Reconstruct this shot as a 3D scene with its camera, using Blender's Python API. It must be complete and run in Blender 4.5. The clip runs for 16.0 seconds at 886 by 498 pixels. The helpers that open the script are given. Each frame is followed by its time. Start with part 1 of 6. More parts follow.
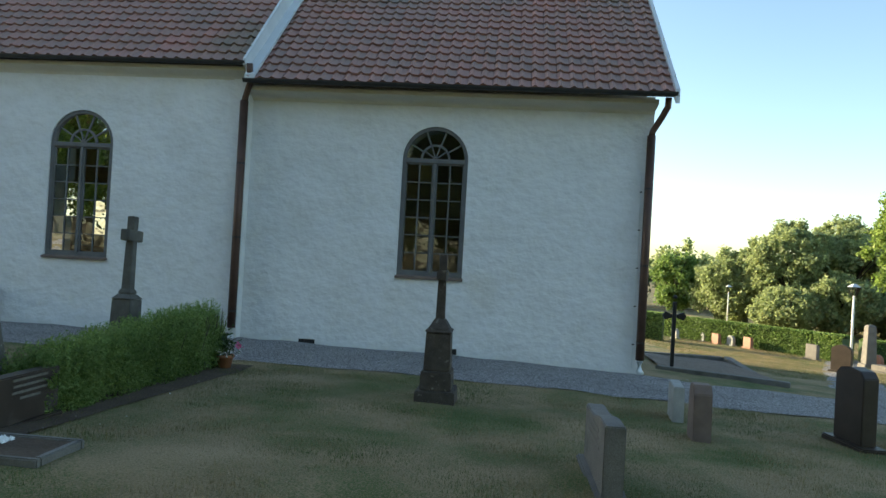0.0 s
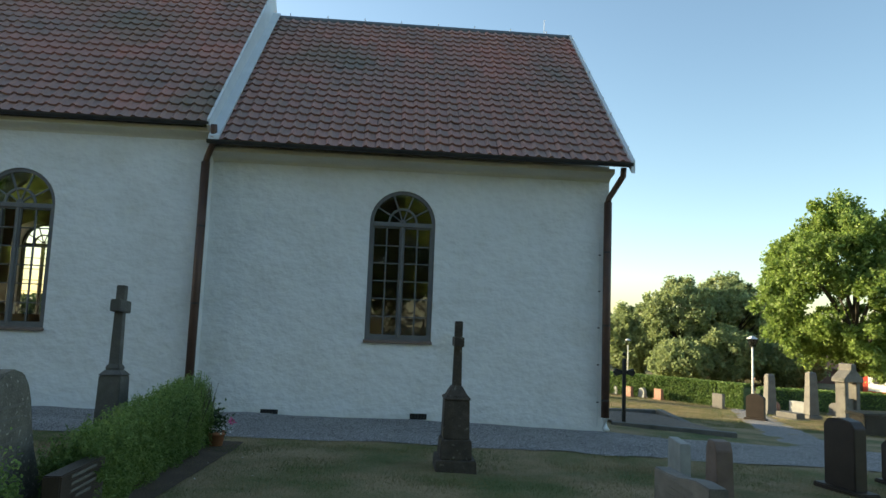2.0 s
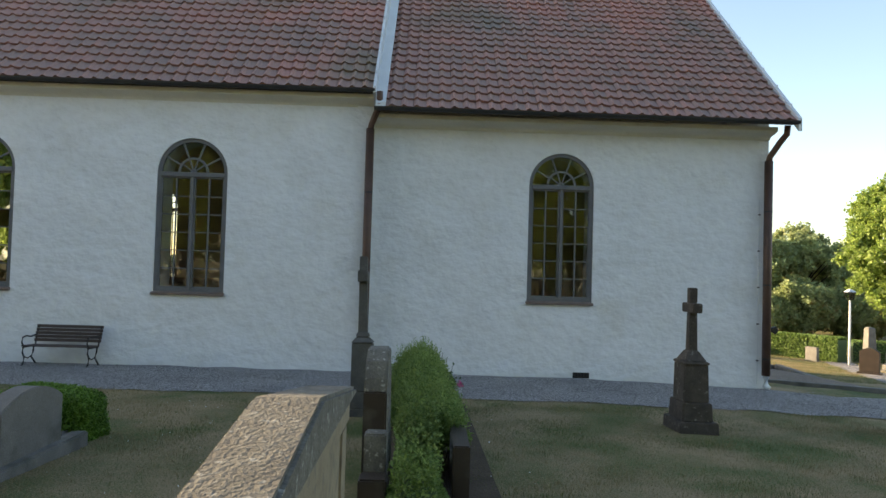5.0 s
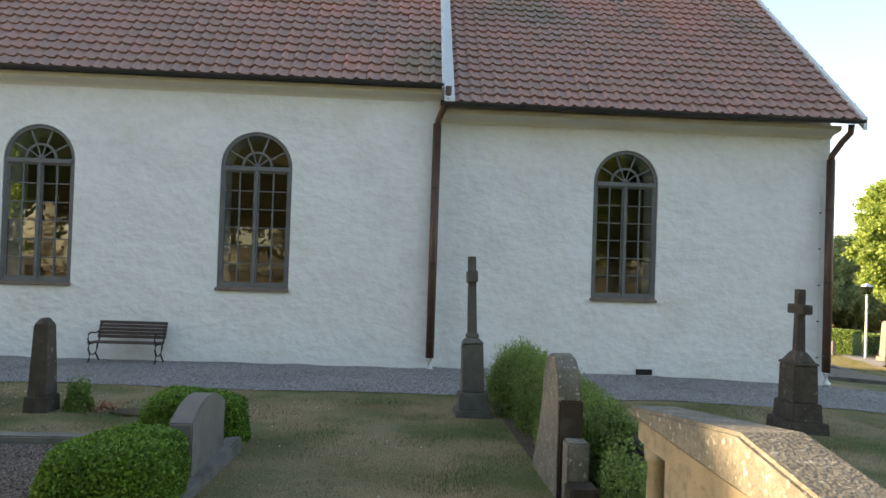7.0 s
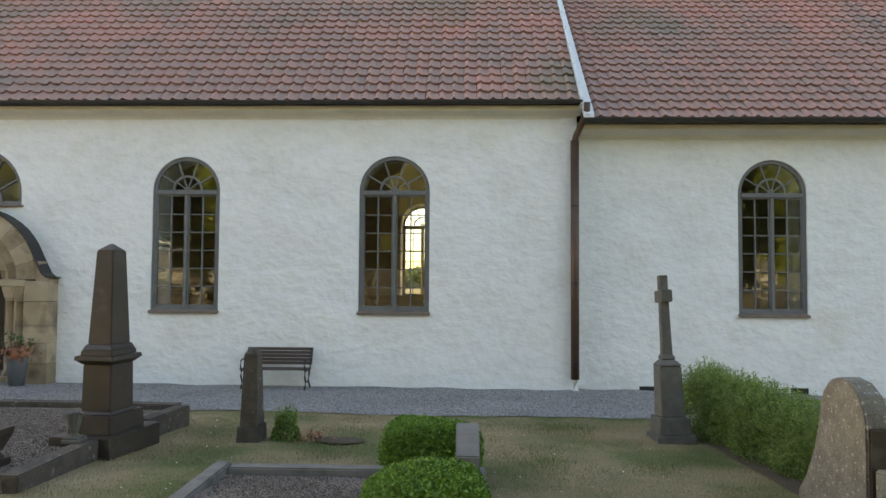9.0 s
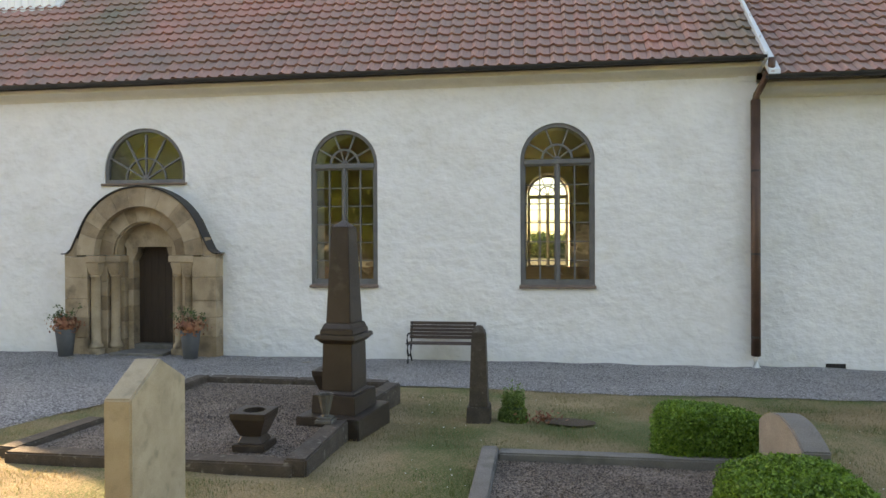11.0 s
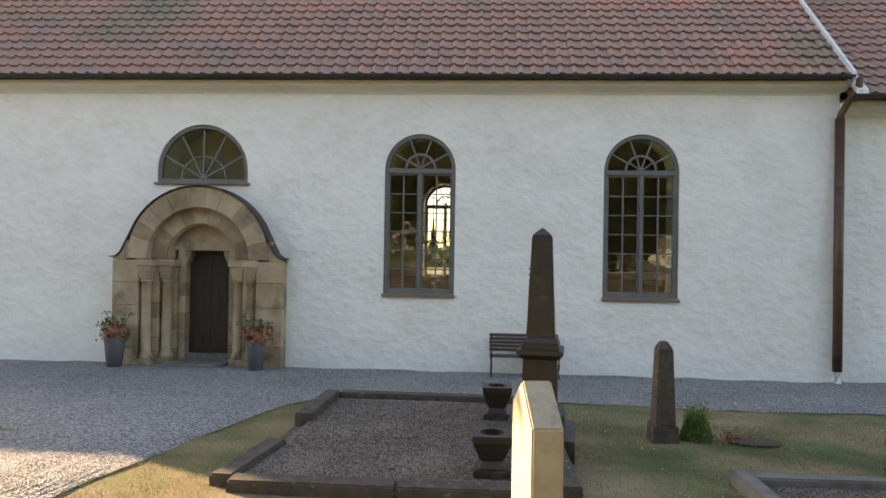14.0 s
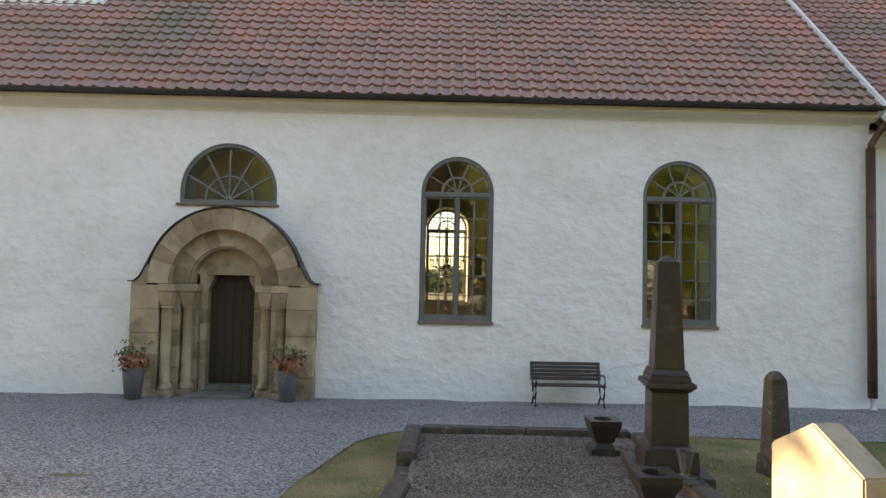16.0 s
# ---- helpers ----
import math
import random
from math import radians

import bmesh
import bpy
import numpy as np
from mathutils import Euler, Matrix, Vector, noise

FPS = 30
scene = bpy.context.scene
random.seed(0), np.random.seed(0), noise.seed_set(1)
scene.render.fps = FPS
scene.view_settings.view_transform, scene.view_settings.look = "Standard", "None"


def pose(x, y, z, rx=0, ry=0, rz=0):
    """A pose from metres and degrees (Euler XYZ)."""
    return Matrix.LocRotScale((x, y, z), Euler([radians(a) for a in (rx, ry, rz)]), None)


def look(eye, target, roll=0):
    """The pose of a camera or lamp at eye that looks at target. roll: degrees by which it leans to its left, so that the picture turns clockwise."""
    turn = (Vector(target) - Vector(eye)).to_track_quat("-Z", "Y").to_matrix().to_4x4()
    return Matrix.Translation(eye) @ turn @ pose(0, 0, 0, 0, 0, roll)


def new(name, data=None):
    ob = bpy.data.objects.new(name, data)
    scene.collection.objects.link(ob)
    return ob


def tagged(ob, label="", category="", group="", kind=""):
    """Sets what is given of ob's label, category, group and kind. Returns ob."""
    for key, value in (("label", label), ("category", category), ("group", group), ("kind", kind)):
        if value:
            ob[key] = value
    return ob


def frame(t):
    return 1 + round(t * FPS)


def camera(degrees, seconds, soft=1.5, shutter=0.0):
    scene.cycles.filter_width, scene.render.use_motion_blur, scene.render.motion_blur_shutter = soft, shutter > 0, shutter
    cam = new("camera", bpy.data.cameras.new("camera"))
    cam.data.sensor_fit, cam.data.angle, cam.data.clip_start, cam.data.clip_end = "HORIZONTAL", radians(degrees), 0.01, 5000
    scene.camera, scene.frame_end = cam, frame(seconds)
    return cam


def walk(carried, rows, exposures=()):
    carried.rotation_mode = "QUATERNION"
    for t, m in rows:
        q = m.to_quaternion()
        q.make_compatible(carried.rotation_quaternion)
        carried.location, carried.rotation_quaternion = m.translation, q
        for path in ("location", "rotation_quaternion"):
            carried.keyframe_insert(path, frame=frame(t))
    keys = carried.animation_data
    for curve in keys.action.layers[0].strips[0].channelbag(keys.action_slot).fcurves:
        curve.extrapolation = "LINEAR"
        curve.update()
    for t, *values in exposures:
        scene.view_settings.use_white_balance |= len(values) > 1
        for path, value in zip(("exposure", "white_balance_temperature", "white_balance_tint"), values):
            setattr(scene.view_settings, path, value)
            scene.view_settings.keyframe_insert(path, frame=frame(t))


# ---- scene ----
cam = camera(67.1, 16.0)
METRES, EYE, TILT, LEAN, TURN = 14.655, 1.7, 0.0, 0.0, 5.3
ROWS = [
    (0.0, 0.0, 0.0, 0.0, -0.03, 0.56, -3.22),
    (0.5, -0.0275, 0.0004, 0.0045, -3.46, 3.14, -2.61),
    (1.0, -0.0562, 0.0032, 0.0022, -5.6, 6.82, -1.58),
    (1.5, -0.0892, 0.003, 0.0033, -7.79, 8.9, -2.28),
    (2.0, -0.1169, 0.0028, 0.0032, -9.48, 5.89, -2.24),
    (2.5, -0.1489, 0.0066, 0.0036, -9.25, 3.82, -1.7),
    (3.0, -0.18, 0.0022, 0.009, -8.38, 3.5, -0.89),
    (3.5, -0.2054, 0.0042, 0.0109, -7.58, 3.27, -1.82),
    (4.0, -0.2375, 0.0103, 0.0097, -6.9, 3.32, -1.3),
    (6.5, -0.3968, 0.0238, 0.0162, -6.8, -1.29, -2.53),
    (7.0, -0.4256, 0.0359, 0.0184, -8.04, 0.85, -1.89),
    (7.5, -0.4585, 0.0354, 0.0175, -8.36, 2.48, -2.85),
    (8.0, -0.487, 0.0441, 0.0167, -4.08, 0.68, -1.75),
    (8.5, -0.5172, 0.0568, 0.0183, -4.53, 1.15, -0.4),
    (9.0, -0.5487, 0.06, 0.0197, -3.51, 2.3, -0.39),
    (9.5, -0.5772, 0.0676, 0.0204, 0.66, -1.23, 1.19),
    (10.0, -0.6109, 0.0781, 0.0206, 3.84, -0.64, 1.4),
    (12.5, -0.772, 0.1029, 0.0244, -0.29, 3.15, -1.27),
    (13.0, -0.8031, 0.1079, 0.0241, 1.28, 2.62, -0.43),
    (13.5, -0.8355, 0.1092, 0.0224, -0.51, 3.13, -1.24),
    (14.0, -0.862, 0.1196, 0.0228, -2.04, 0.49, -0.94),
    (14.5, -0.8891, 0.1304, 0.0195, -1.87, 1.27, -0.21),
    (15.0, -0.9188, 0.1343, 0.0196, -5.05, 1.71, -1.16),
    (15.5, -0.944, 0.1429, 0.0211, -6.73, 2.28, -1.57),
    (16.0, -0.9763, 0.1529, 0.0227, -6.13, 2.64, -1.16),
]
BETWEEN = [
    (6.8, (-6.043, -0.087, 1.908), (-5.961, 1.911, 1.918), 1.98),
    (7.3, (-6.481, -0.047, 1.916), (-6.387, 1.946, 2.051), 2.79),
    (7.8, (-6.906, -0.039, 1.935), (-6.897, 1.961, 1.970), 2.47),
    (8.3, (-7.390, 0.091, 1.917), (-7.414, 2.090, 1.963), -0.27),
    (8.8, (-7.824, 0.140, 1.956), (-7.884, 2.138, 2.018), 0.32),
    (9.3, (-8.278, 0.159, 2.000), (-8.466, 2.150, 1.944), -1.99),
    (9.8, (-8.795, 0.266, 1.988), (-9.048, 2.250, 1.987), -1.37),
    (12.8, (-11.731, 0.432, 1.998), (-11.930, 2.417, 2.140), -0.18),
    (13.3, (-12.203, 0.444, 2.019), (-12.393, 2.432, 2.131), 1.08),
    (13.8, (-12.615, 0.469, 2.026), (-12.760, 2.464, 2.021), 1.20),
    (14.3, (-13.008, 0.626, 1.981), (-13.122, 2.621, 2.065), 0.37),
    (14.8, (-13.454, 0.688, 1.980), (-13.505, 2.687, 2.045), 1.14),
    (15.3, (-13.838, 0.756, 1.986), (-13.793, 2.755, 2.020), 1.64),
    (15.8, (-14.300, 0.869, 1.999), (-14.247, 2.866, 2.091), 1.31),
]
walk(cam, sorted([(t, pose(0, 0, EYE, TILT, LEAN, TURN) @ pose(METRES * x, METRES * y, METRES * z, 90 + pitch, roll, yaw)) for t, x, y, z, yaw, pitch, roll in ROWS]
                 + [(t, look(eye, target, roll)) for t, eye, target, roll in BETWEEN], key=lambda row: row[0]),
     exposures=[(0.0, 1.42, 6800, 3), (0.7, 1.2, 6800, 2), (2.0, 1.14, 6850, 2), (3.5, 1.54, 7250, 6), (4.0, 1.54, 7350, 9), (6.5, 1.97, 8100, 14), (9.0, 2.35, 8900, 17), (10.0, 2.44, 9200, 18), (12.5, 2.3, 9000, 20), (16.0, 2.2, 8700, 20)])

# ---- world and sun ----
SUN_AZ, SUN_EL = 62.0, 12.5     # degrees to the left of +y, and above the horizon
world = bpy.data.worlds.new("evening_sky")
scene.world = world
world.use_nodes = True
wn = world.node_tree
sky = wn.nodes.new("ShaderNodeTexSky")
sky.sky_type = "NISHITA"
sky.sun_disc = False
sky.sun_elevation = radians(SUN_EL)
sky.sun_rotation = radians(-SUN_AZ)
sky.air_density, sky.dust_density, sky.ozone_density = 0.9, 0.8, 1.4
wn.nodes["Background"].inputs["Strength"].default_value = 0.15
wn.links.new(sky.outputs["Color"], wn.nodes["Background"].inputs["Color"])
sun = bpy.data.lights.new("sun", "SUN")
sun.energy, sun.angle, sun.color = 5.0, radians(0.5), (1.0, 0.82, 0.56)
sun_ob = new("sun", sun)
sx, sy = -math.sin(radians(SUN_AZ)), math.cos(radians(SUN_AZ))
sun_ob.matrix_world = look((sx * 60, sy * 60, 60 * math.tan(radians(SUN_EL))), (0, 0, 0))


# ---- materials ----
def surface(name, stops, scale=3.0, rough=0.8, bump=0.3, fine=60.0, metal=0.0, fine_mix=0.35, stretch=(1, 1, 1), island=0.0, per_object=0.0, bump_dist=0.02, spec=0.4, big_bump=0.0, stain=None, voronoi=False):
    """A rough surface: a colour ramp over large and fine noise, with relief. stops: (place, colour) pairs."""
    m = bpy.data.materials.new(name)
    m.use_nodes = True
    nt = m.node_tree
    b = nt.nodes["Principled BSDF"]
    tc = nt.nodes.new("ShaderNodeTexCoord")
    mp = nt.nodes.new("ShaderNodeMapping")
    mp.inputs["Scale"].default_value = stretch
    nt.links.new(tc.outputs["Object"], mp.inputs["Vector"])
    n1 = nt.nodes.new("ShaderNodeTexNoise")
    n1.inputs["Scale"].default_value, n1.inputs["Detail"].default_value = scale, 6
    if voronoi:
        n2 = nt.nodes.new("ShaderNodeTexVoronoi")
        n2.inputs["Scale"].default_value = fine
        fine_out = nt.nodes.new("ShaderNodeSeparateColor")
        nt.links.new(n2.outputs["Color"], fine_out.inputs["Color"])
        fine_col, fine_h = fine_out.outputs[0], n2.outputs["Distance"]
    else:
        n2 = nt.nodes.new("ShaderNodeTexNoise")
        n2.inputs["Scale"].default_value, n2.inputs["Detail"].default_value = fine, 4
        fine_col = fine_h = n2.outputs["Fac"]
    for n in (n1, n2):
        nt.links.new(mp.outputs["Vector"], n.inputs["Vector"])
    mix = nt.nodes.new("ShaderNodeMix")
    mix.data_type = "FLOAT"
    mix.inputs[0].default_value = fine_mix
    nt.links.new(n1.outputs["Fac"], mix.inputs[2])
    nt.links.new(fine_col, mix.inputs[3])
    value = mix.outputs[0]
    for amount, kind in ((island, "ISLAND"), (per_object, "OBJECT")):
        if amount:
            src = nt.nodes.new("ShaderNodeNewGeometry").outputs["Random Per Island"] if kind == "ISLAND" else nt.nodes.new("ShaderNodeObjectInfo").outputs["Random"]
            ma = nt.nodes.new("ShaderNodeMath")
            ma.operation = "MULTIPLY_ADD"
            ma.inputs[1].default_value = amount
            ma2 = nt.nodes.new("ShaderNodeMath")
            ma2.operation = "SUBTRACT"
            ma2.inputs[1].default_value = amount / 2
            nt.links.new(src, ma.inputs[0])
            nt.links.new(value, ma.inputs[2])
            nt.links.new(ma.outputs[0], ma2.inputs[0])
            value = ma2.outputs[0]
    ramp = nt.nodes.new("ShaderNodeValToRGB")
    el = ramp.color_ramp.elements
    while len(el) < len(stops):
        el.new(0.5)
    for e, (p, c) in zip(el, stops):
        e.position, e.color = p, (*c, 1)
    nt.links.new(value, ramp.inputs["Fac"])
    colour = ramp.outputs["Color"]
    if stain:
        s_scale, s_lo, s_hi, s_col = stain
        n3 = nt.nodes.new("ShaderNodeTexNoise")
        n3.inputs["Scale"].default_value, n3.inputs["Detail"].default_value = s_scale, 7
        nt.links.new(tc.outputs["Object"], n3.inputs["Vector"])
        r3 = nt.nodes.new("ShaderNodeMapRange")
        r3.inputs[1].default_value, r3.inputs[2].default_value = s_lo, s_hi
        nt.links.new(n3.outputs["Fac"], r3.inputs[0])
        mc = nt.nodes.new("ShaderNodeMix")
        mc.data_type = "RGBA"
        nt.links.new(r3.outputs[0], mc.inputs[0])
        nt.links.new(colour, mc.inputs[6])
        mc.inputs[7].default_value = (*s_col, 1)
        colour = mc.outputs[2]
    nt.links.new(colour, b.inputs["Base Color"])
    b.inputs["Roughness"].default_value, b.inputs["Metallic"].default_value = rough, metal
    b.inputs["Specular IOR Level"].default_value = spec
    if bump:
        bp = nt.nodes.new("ShaderNodeBump")
        bp.inputs["Strength"].default_value, bp.inputs["Distance"].default_value = bump, bump_dist
        nt.links.new(fine_h, bp.inputs["Height"])
        if big_bump:
            bb = nt.nodes.new("ShaderNodeBump")
            bb.inputs["Strength"].default_value, bb.inputs["Distance"].default_value = big_bump, 0.12
            nt.links.new(n1.outputs["Fac"], bb.inputs["Height"])
            nt.links.new(bb.outputs["Normal"], bp.inputs["Normal"])
        nt.links.new(bp.outputs["Normal"], b.inputs["Normal"])
    return m


def leafy(name, stops, glow=0.35, island=0.5):
    """Leaves: colour by island, some light passes through."""
    m = surface(name, stops, scale=0.55, rough=0.55, bump=0, fine=3.0, fine_mix=0.3, island=island)
    nt = m.node_tree
    b = nt.nodes["Principled BSDF"]
    tr = nt.nodes.new("ShaderNodeBsdfTranslucent")
    src = b.inputs["Base Color"].links[0].from_socket
    nt.links.new(src, tr.inputs["Color"])
    mx = nt.nodes.new("ShaderNodeMixShader")
    mx.inputs[0].default_value = glow
    nt.links.new(b.outputs[0], mx.inputs[1])
    nt.links.new(tr.outputs[0], mx.inputs[2])
    nt.links.new(mx.outputs[0], nt.nodes["Material Output"].inputs["Surface"])
    return m


PLASTER = surface("limewash", [(0.3, (0.64, 0.64, 0.63)), (0.52, (0.715, 0.72, 0.725)), (0.75, (0.765, 0.77, 0.78))], scale=1.1, rough=0.95, bump=0.62, fine=5.5, fine_mix=0.42, bump_dist=0.06, big_bump=0.75, stretch=(0.9, 1, 1.2), stain=(0.7, 0.62, 0.85, (0.63, 0.61, 0.56)))
CORNICE = surface("cornice_plaster", [(0.3, (0.60, 0.575, 0.49)), (0.7, (0.70, 0.68, 0.61))], scale=1.5, rough=0.95, bump=0.3, fine=14.0)
ROOF_TILE = surface("roof_tile", [(0.22, (0.22, 0.185, 0.165)), (0.45, (0.335, 0.205, 0.175)), (0.62, (0.42, 0.21, 0.175)), (0.8, (0.50, 0.215, 0.175))], scale=0.55, rough=0.85, bump=0.35, fine=35.0, fine_mix=0.2, island=0.16, stain=(0.35, 0.5, 0.72, (0.20, 0.175, 0.135)))
ROOF_PIECE = surface("roof_tile_single", [(0.22, (0.22, 0.185, 0.165)), (0.45, (0.335, 0.205, 0.175)), (0.62, (0.42, 0.21, 0.175)), (0.8, (0.50, 0.215, 0.175))], scale=0.55, rough=0.85, bump=0.35, fine=35.0, fine_mix=0.2, per_object=0.16, stain=(0.35, 0.5, 0.72, (0.20, 0.175, 0.135)))
ZINC = surface("painted_sheet_metal", [(0.3, (0.55, 0.58, 0.60)), (0.7, (0.68, 0.70, 0.71))], scale=2, rough=0.45, bump=0.05, metal=0.1)
COPPER = surface("brown_copper_pipe", [(0.3, (0.06, 0.036, 0.028)), (0.7, (0.13, 0.075, 0.055))], scale=3, rough=0.5, bump=0.1, metal=0.4)
GUTTER = surface("dark_gutter_metal", [(0.3, (0.025, 0.025, 0.027)), (0.7, (0.05, 0.048, 0.046))], scale=3, rough=0.5, bump=0.1, metal=0.3)
FRAME = surface("grey_window_paint", [(0.3, (0.105, 0.105, 0.108)), (0.7, (0.16, 0.158, 0.158))], scale=5, rough=0.6, bump=0.1)
SILL = surface("sill_brick", [(0.3, (0.13, 0.095, 0.08)), (0.7, (0.22, 0.16, 0.13))], scale=6, rough=0.85, bump=0.3)
SANDSTONE = surface("portal_sandstone", [(0.25, (0.20, 0.145, 0.095)), (0.5, (0.32, 0.245, 0.165)), (0.75, (0.44, 0.35, 0.25))], scale=2.6, rough=0.92, bump=0.5, fine=45.0, per_object=0.3, stain=(2.2, 0.52, 0.72, (0.13, 0.10, 0.07)))
DOORWOOD = surface("dark_door_wood", [(0.3, (0.028, 0.018, 0.013)), (0.7, (0.055, 0.036, 0.026))], scale=4, rough=0.65, bump=0.3, stretch=(8, 8, 0.6))
TOWERBOARD = surface("white_tower_boarding", [(0.3, (0.72, 0.72, 0.72)), (0.7, (0.84, 0.84, 0.84))], scale=2, rough=0.6, bump=0.1, stretch=(4, 4, 0.4))
INSIDE = surface("church_interior_plaster", [(0.3, (0.62, 0.53, 0.40)), (0.7, (0.74, 0.65, 0.52))], scale=1.0, rough=0.95, bump=0.1)
PEW = surface("pew_wood", [(0.3, (0.30, 0.15, 0.07)), (0.7, (0.48, 0.27, 0.13))], scale=3, rough=0.5, bump=0.1, stretch=(1, 6, 6))
GRASS = surface("dry_lawn", [(0.34, (0.0456, 0.0851, 0.0178)), (0.44, (0.106, 0.122, 0.0407)), (0.52, (0.243, 0.185, 0.0999)), (0.68, (0.35, 0.266, 0.159))], scale=0.7, rough=0.95, bump=0.8, fine=60.0, fine_mix=0.42, bump_dist=0.03)
GRAVEL = surface("grey_gravel", [(0.15, (0.09, 0.085, 0.085)), (0.5, (0.23, 0.22, 0.22)), (0.85, (0.44, 0.425, 0.42))], scale=0.8, rough=0.9, bump=0.9, fine=52.0, fine_mix=0.72, bump_dist=0.02, voronoi=True)
DARKGRAVEL = surface("dark_grave_gravel", [(0.2, (0.0444, 0.0343, 0.0277)), (0.5, (0.133, 0.105, 0.0858)), (0.8, (0.281, 0.227, 0.191))], scale=1.0, rough=0.9, bump=0.7, fine=85.0, fine_mix=0.7, bump_dist=0.012, voronoi=True)
BROWNGRAVEL = surface("brown_grave_gravel", [(0.15, (0.10, 0.075, 0.06)), (0.85, (0.25, 0.20, 0.165))], scale=1.0, rough=0.9, bump=0.7, fine=40.0, fine_mix=0.6, voronoi=True)
SOIL = surface("bed_soil", [(0.3, (0.05, 0.034, 0.022)), (0.7, (0.11, 0.08, 0.055))], scale=3, rough=0.95, bump=0.8, fine=40)
BLACKGRANITE = surface("dark_granite", [(0.3, (0.020, 0.015, 0.012)), (0.6, (0.046, 0.034, 0.028)), (0.85, (0.11, 0.088, 0.072))], scale=4, rough=0.42, bump=0.12, fine=160, fine_mix=0.5, stain=(3.0, 0.6, 0.85, (0.12, 0.115, 0.10)))
GREYGRANITE = surface("grey_granite", [(0.25, (0.09, 0.085, 0.078)), (0.55, (0.17, 0.16, 0.145)), (0.85, (0.30, 0.285, 0.26))], scale=4, rough=0.8, bump=0.35, fine=110, fine_mix=0.55, stain=(2.4, 0.56, 0.72, (0.085, 0.085, 0.07)))
LICHEN = surface("lichened_stone", [(0.25, (0.075, 0.068, 0.058)), (0.48, (0.135, 0.126, 0.105)), (0.66, (0.20, 0.19, 0.158)), (0.85, (0.30, 0.285, 0.24))], scale=7, rough=0.92, bump=0.5, fine=60, fine_mix=0.45, stain=(27, 0.60, 0.69, (0.35, 0.34, 0.295)))
BROWNSTONE = surface("brown_granite", [(0.3, (0.12, 0.085, 0.07)), (0.7, (0.22, 0.165, 0.14))], scale=5, rough=0.7, bump=0.25, fine=120)
LIMESTONE = surface("warm_limestone", [(0.25, (0.17, 0.135, 0.09)), (0.5, (0.27, 0.22, 0.15)), (0.75, (0.36, 0.30, 0.215))], scale=6, rough=0.9, bump=0.16, fine=170, fine_mix=0.5, bump_dist=0.01, stain=(14, 0.50, 0.72, (0.17, 0.15, 0.11)))
DARKLICHEN = surface("dark_lichened_granite", [(0.25, (0.028, 0.022, 0.018)), (0.5, (0.065, 0.052, 0.042)), (0.75, (0.12, 0.10, 0.082))], scale=7, rough=0.8, bump=0.3, fine=90, fine_mix=0.45, stain=(16, 0.61, 0.76, (0.21, 0.20, 0.17)))
PALESTONE = surface("pale_limestone", [(0.25, (0.24, 0.195, 0.135)), (0.5, (0.36, 0.30, 0.215)), (0.75, (0.46, 0.395, 0.295))], scale=5, rough=0.9, bump=0.16, fine=150, fine_mix=0.4, bump_dist=0.01, stain=(9, 0.56, 0.75, (0.24, 0.21, 0.15)))
LIGHTSTONE = surface("light_grey_stone", [(0.3, (0.26, 0.26, 0.245)), (0.7, (0.42, 0.42, 0.40))], scale=5, rough=0.8, bump=0.25, fine=110)
REDSTONE = surface("red_granite", [(0.3, (0.26, 0.12, 0.08)), (0.7, (0.42, 0.21, 0.14))], scale=5, rough=0.6, bump=0.15, fine=130)
BENCHWOOD = surface("dark_bench_slats", [(0.3, (0.045, 0.032, 0.028)), (0.7, (0.095, 0.068, 0.058))], scale=4, rough=0.7, bump=0.25, stretch=(1, 12, 12))
IRON = surface("black_iron", [(0.3, (0.014, 0.014, 0.015)), (0.7, (0.035, 0.033, 0.032))], scale=6, rough=0.5, bump=0.15, metal=0.5)
PLANTER = surface("grey_blue_planter", [(0.3, (0.09, 0.10, 0.115)), (0.7, (0.14, 0.15, 0.165))], scale=5, rough=0.7, bump=0.1)
TERRACOTTA = surface("terracotta", [(0.3, (0.30, 0.12, 0.06)), (0.7, (0.42, 0.19, 0.10))], scale=8, rough=0.85, bump=0.15)
DRYFLOWER = leafy("faded_rust_leaves", [(0.2, (0.16, 0.05, 0.03)), (0.5, (0.33, 0.13, 0.07)), (0.8, (0.42, 0.24, 0.14))], 0.2)
BOXLEAF = leafy("boxwood_leaves", [(0.2, (0.06, 0.13, 0.018)), (0.5, (0.12, 0.24, 0.03)), (0.85, (0.20, 0.36, 0.05))], 0.3)
HEDGELEAF = leafy("hedge_leaves", [(0.2, (0.10, 0.17, 0.045)), (0.5, (0.18, 0.28, 0.075)), (0.85, (0.28, 0.38, 0.12))], 0.45)
MAPLELEAF = leafy("maple_leaves", [(0.2, (0.13, 0.20, 0.045)), (0.5, (0.23, 0.33, 0.08)), (0.85, (0.35, 0.45, 0.12))], 0.5)
TREELEAF = leafy("tree_leaves", [(0.2, (0.25, 0.31, 0.14)), (0.5, (0.32, 0.385, 0.175)), (0.85, (0.39, 0.45, 0.21))], 0.5)
# dark leaves, and the solid cores whose colour stands for shade inside foliage
DARKLEAF_AND_SHADE = leafy("dark_leaves", [(0.2, (0.035, 0.065, 0.02)), (0.8, (0.09, 0.14, 0.045))], 0.2)
BLADE = leafy("grass_blades", [(0.34, (0.0585, 0.106, 0.0228)), (0.45, (0.133, 0.156, 0.0502)), (0.54, (0.273, 0.213, 0.11)), (0.75, (0.335, 0.262, 0.152))], 0.3, 0.16)
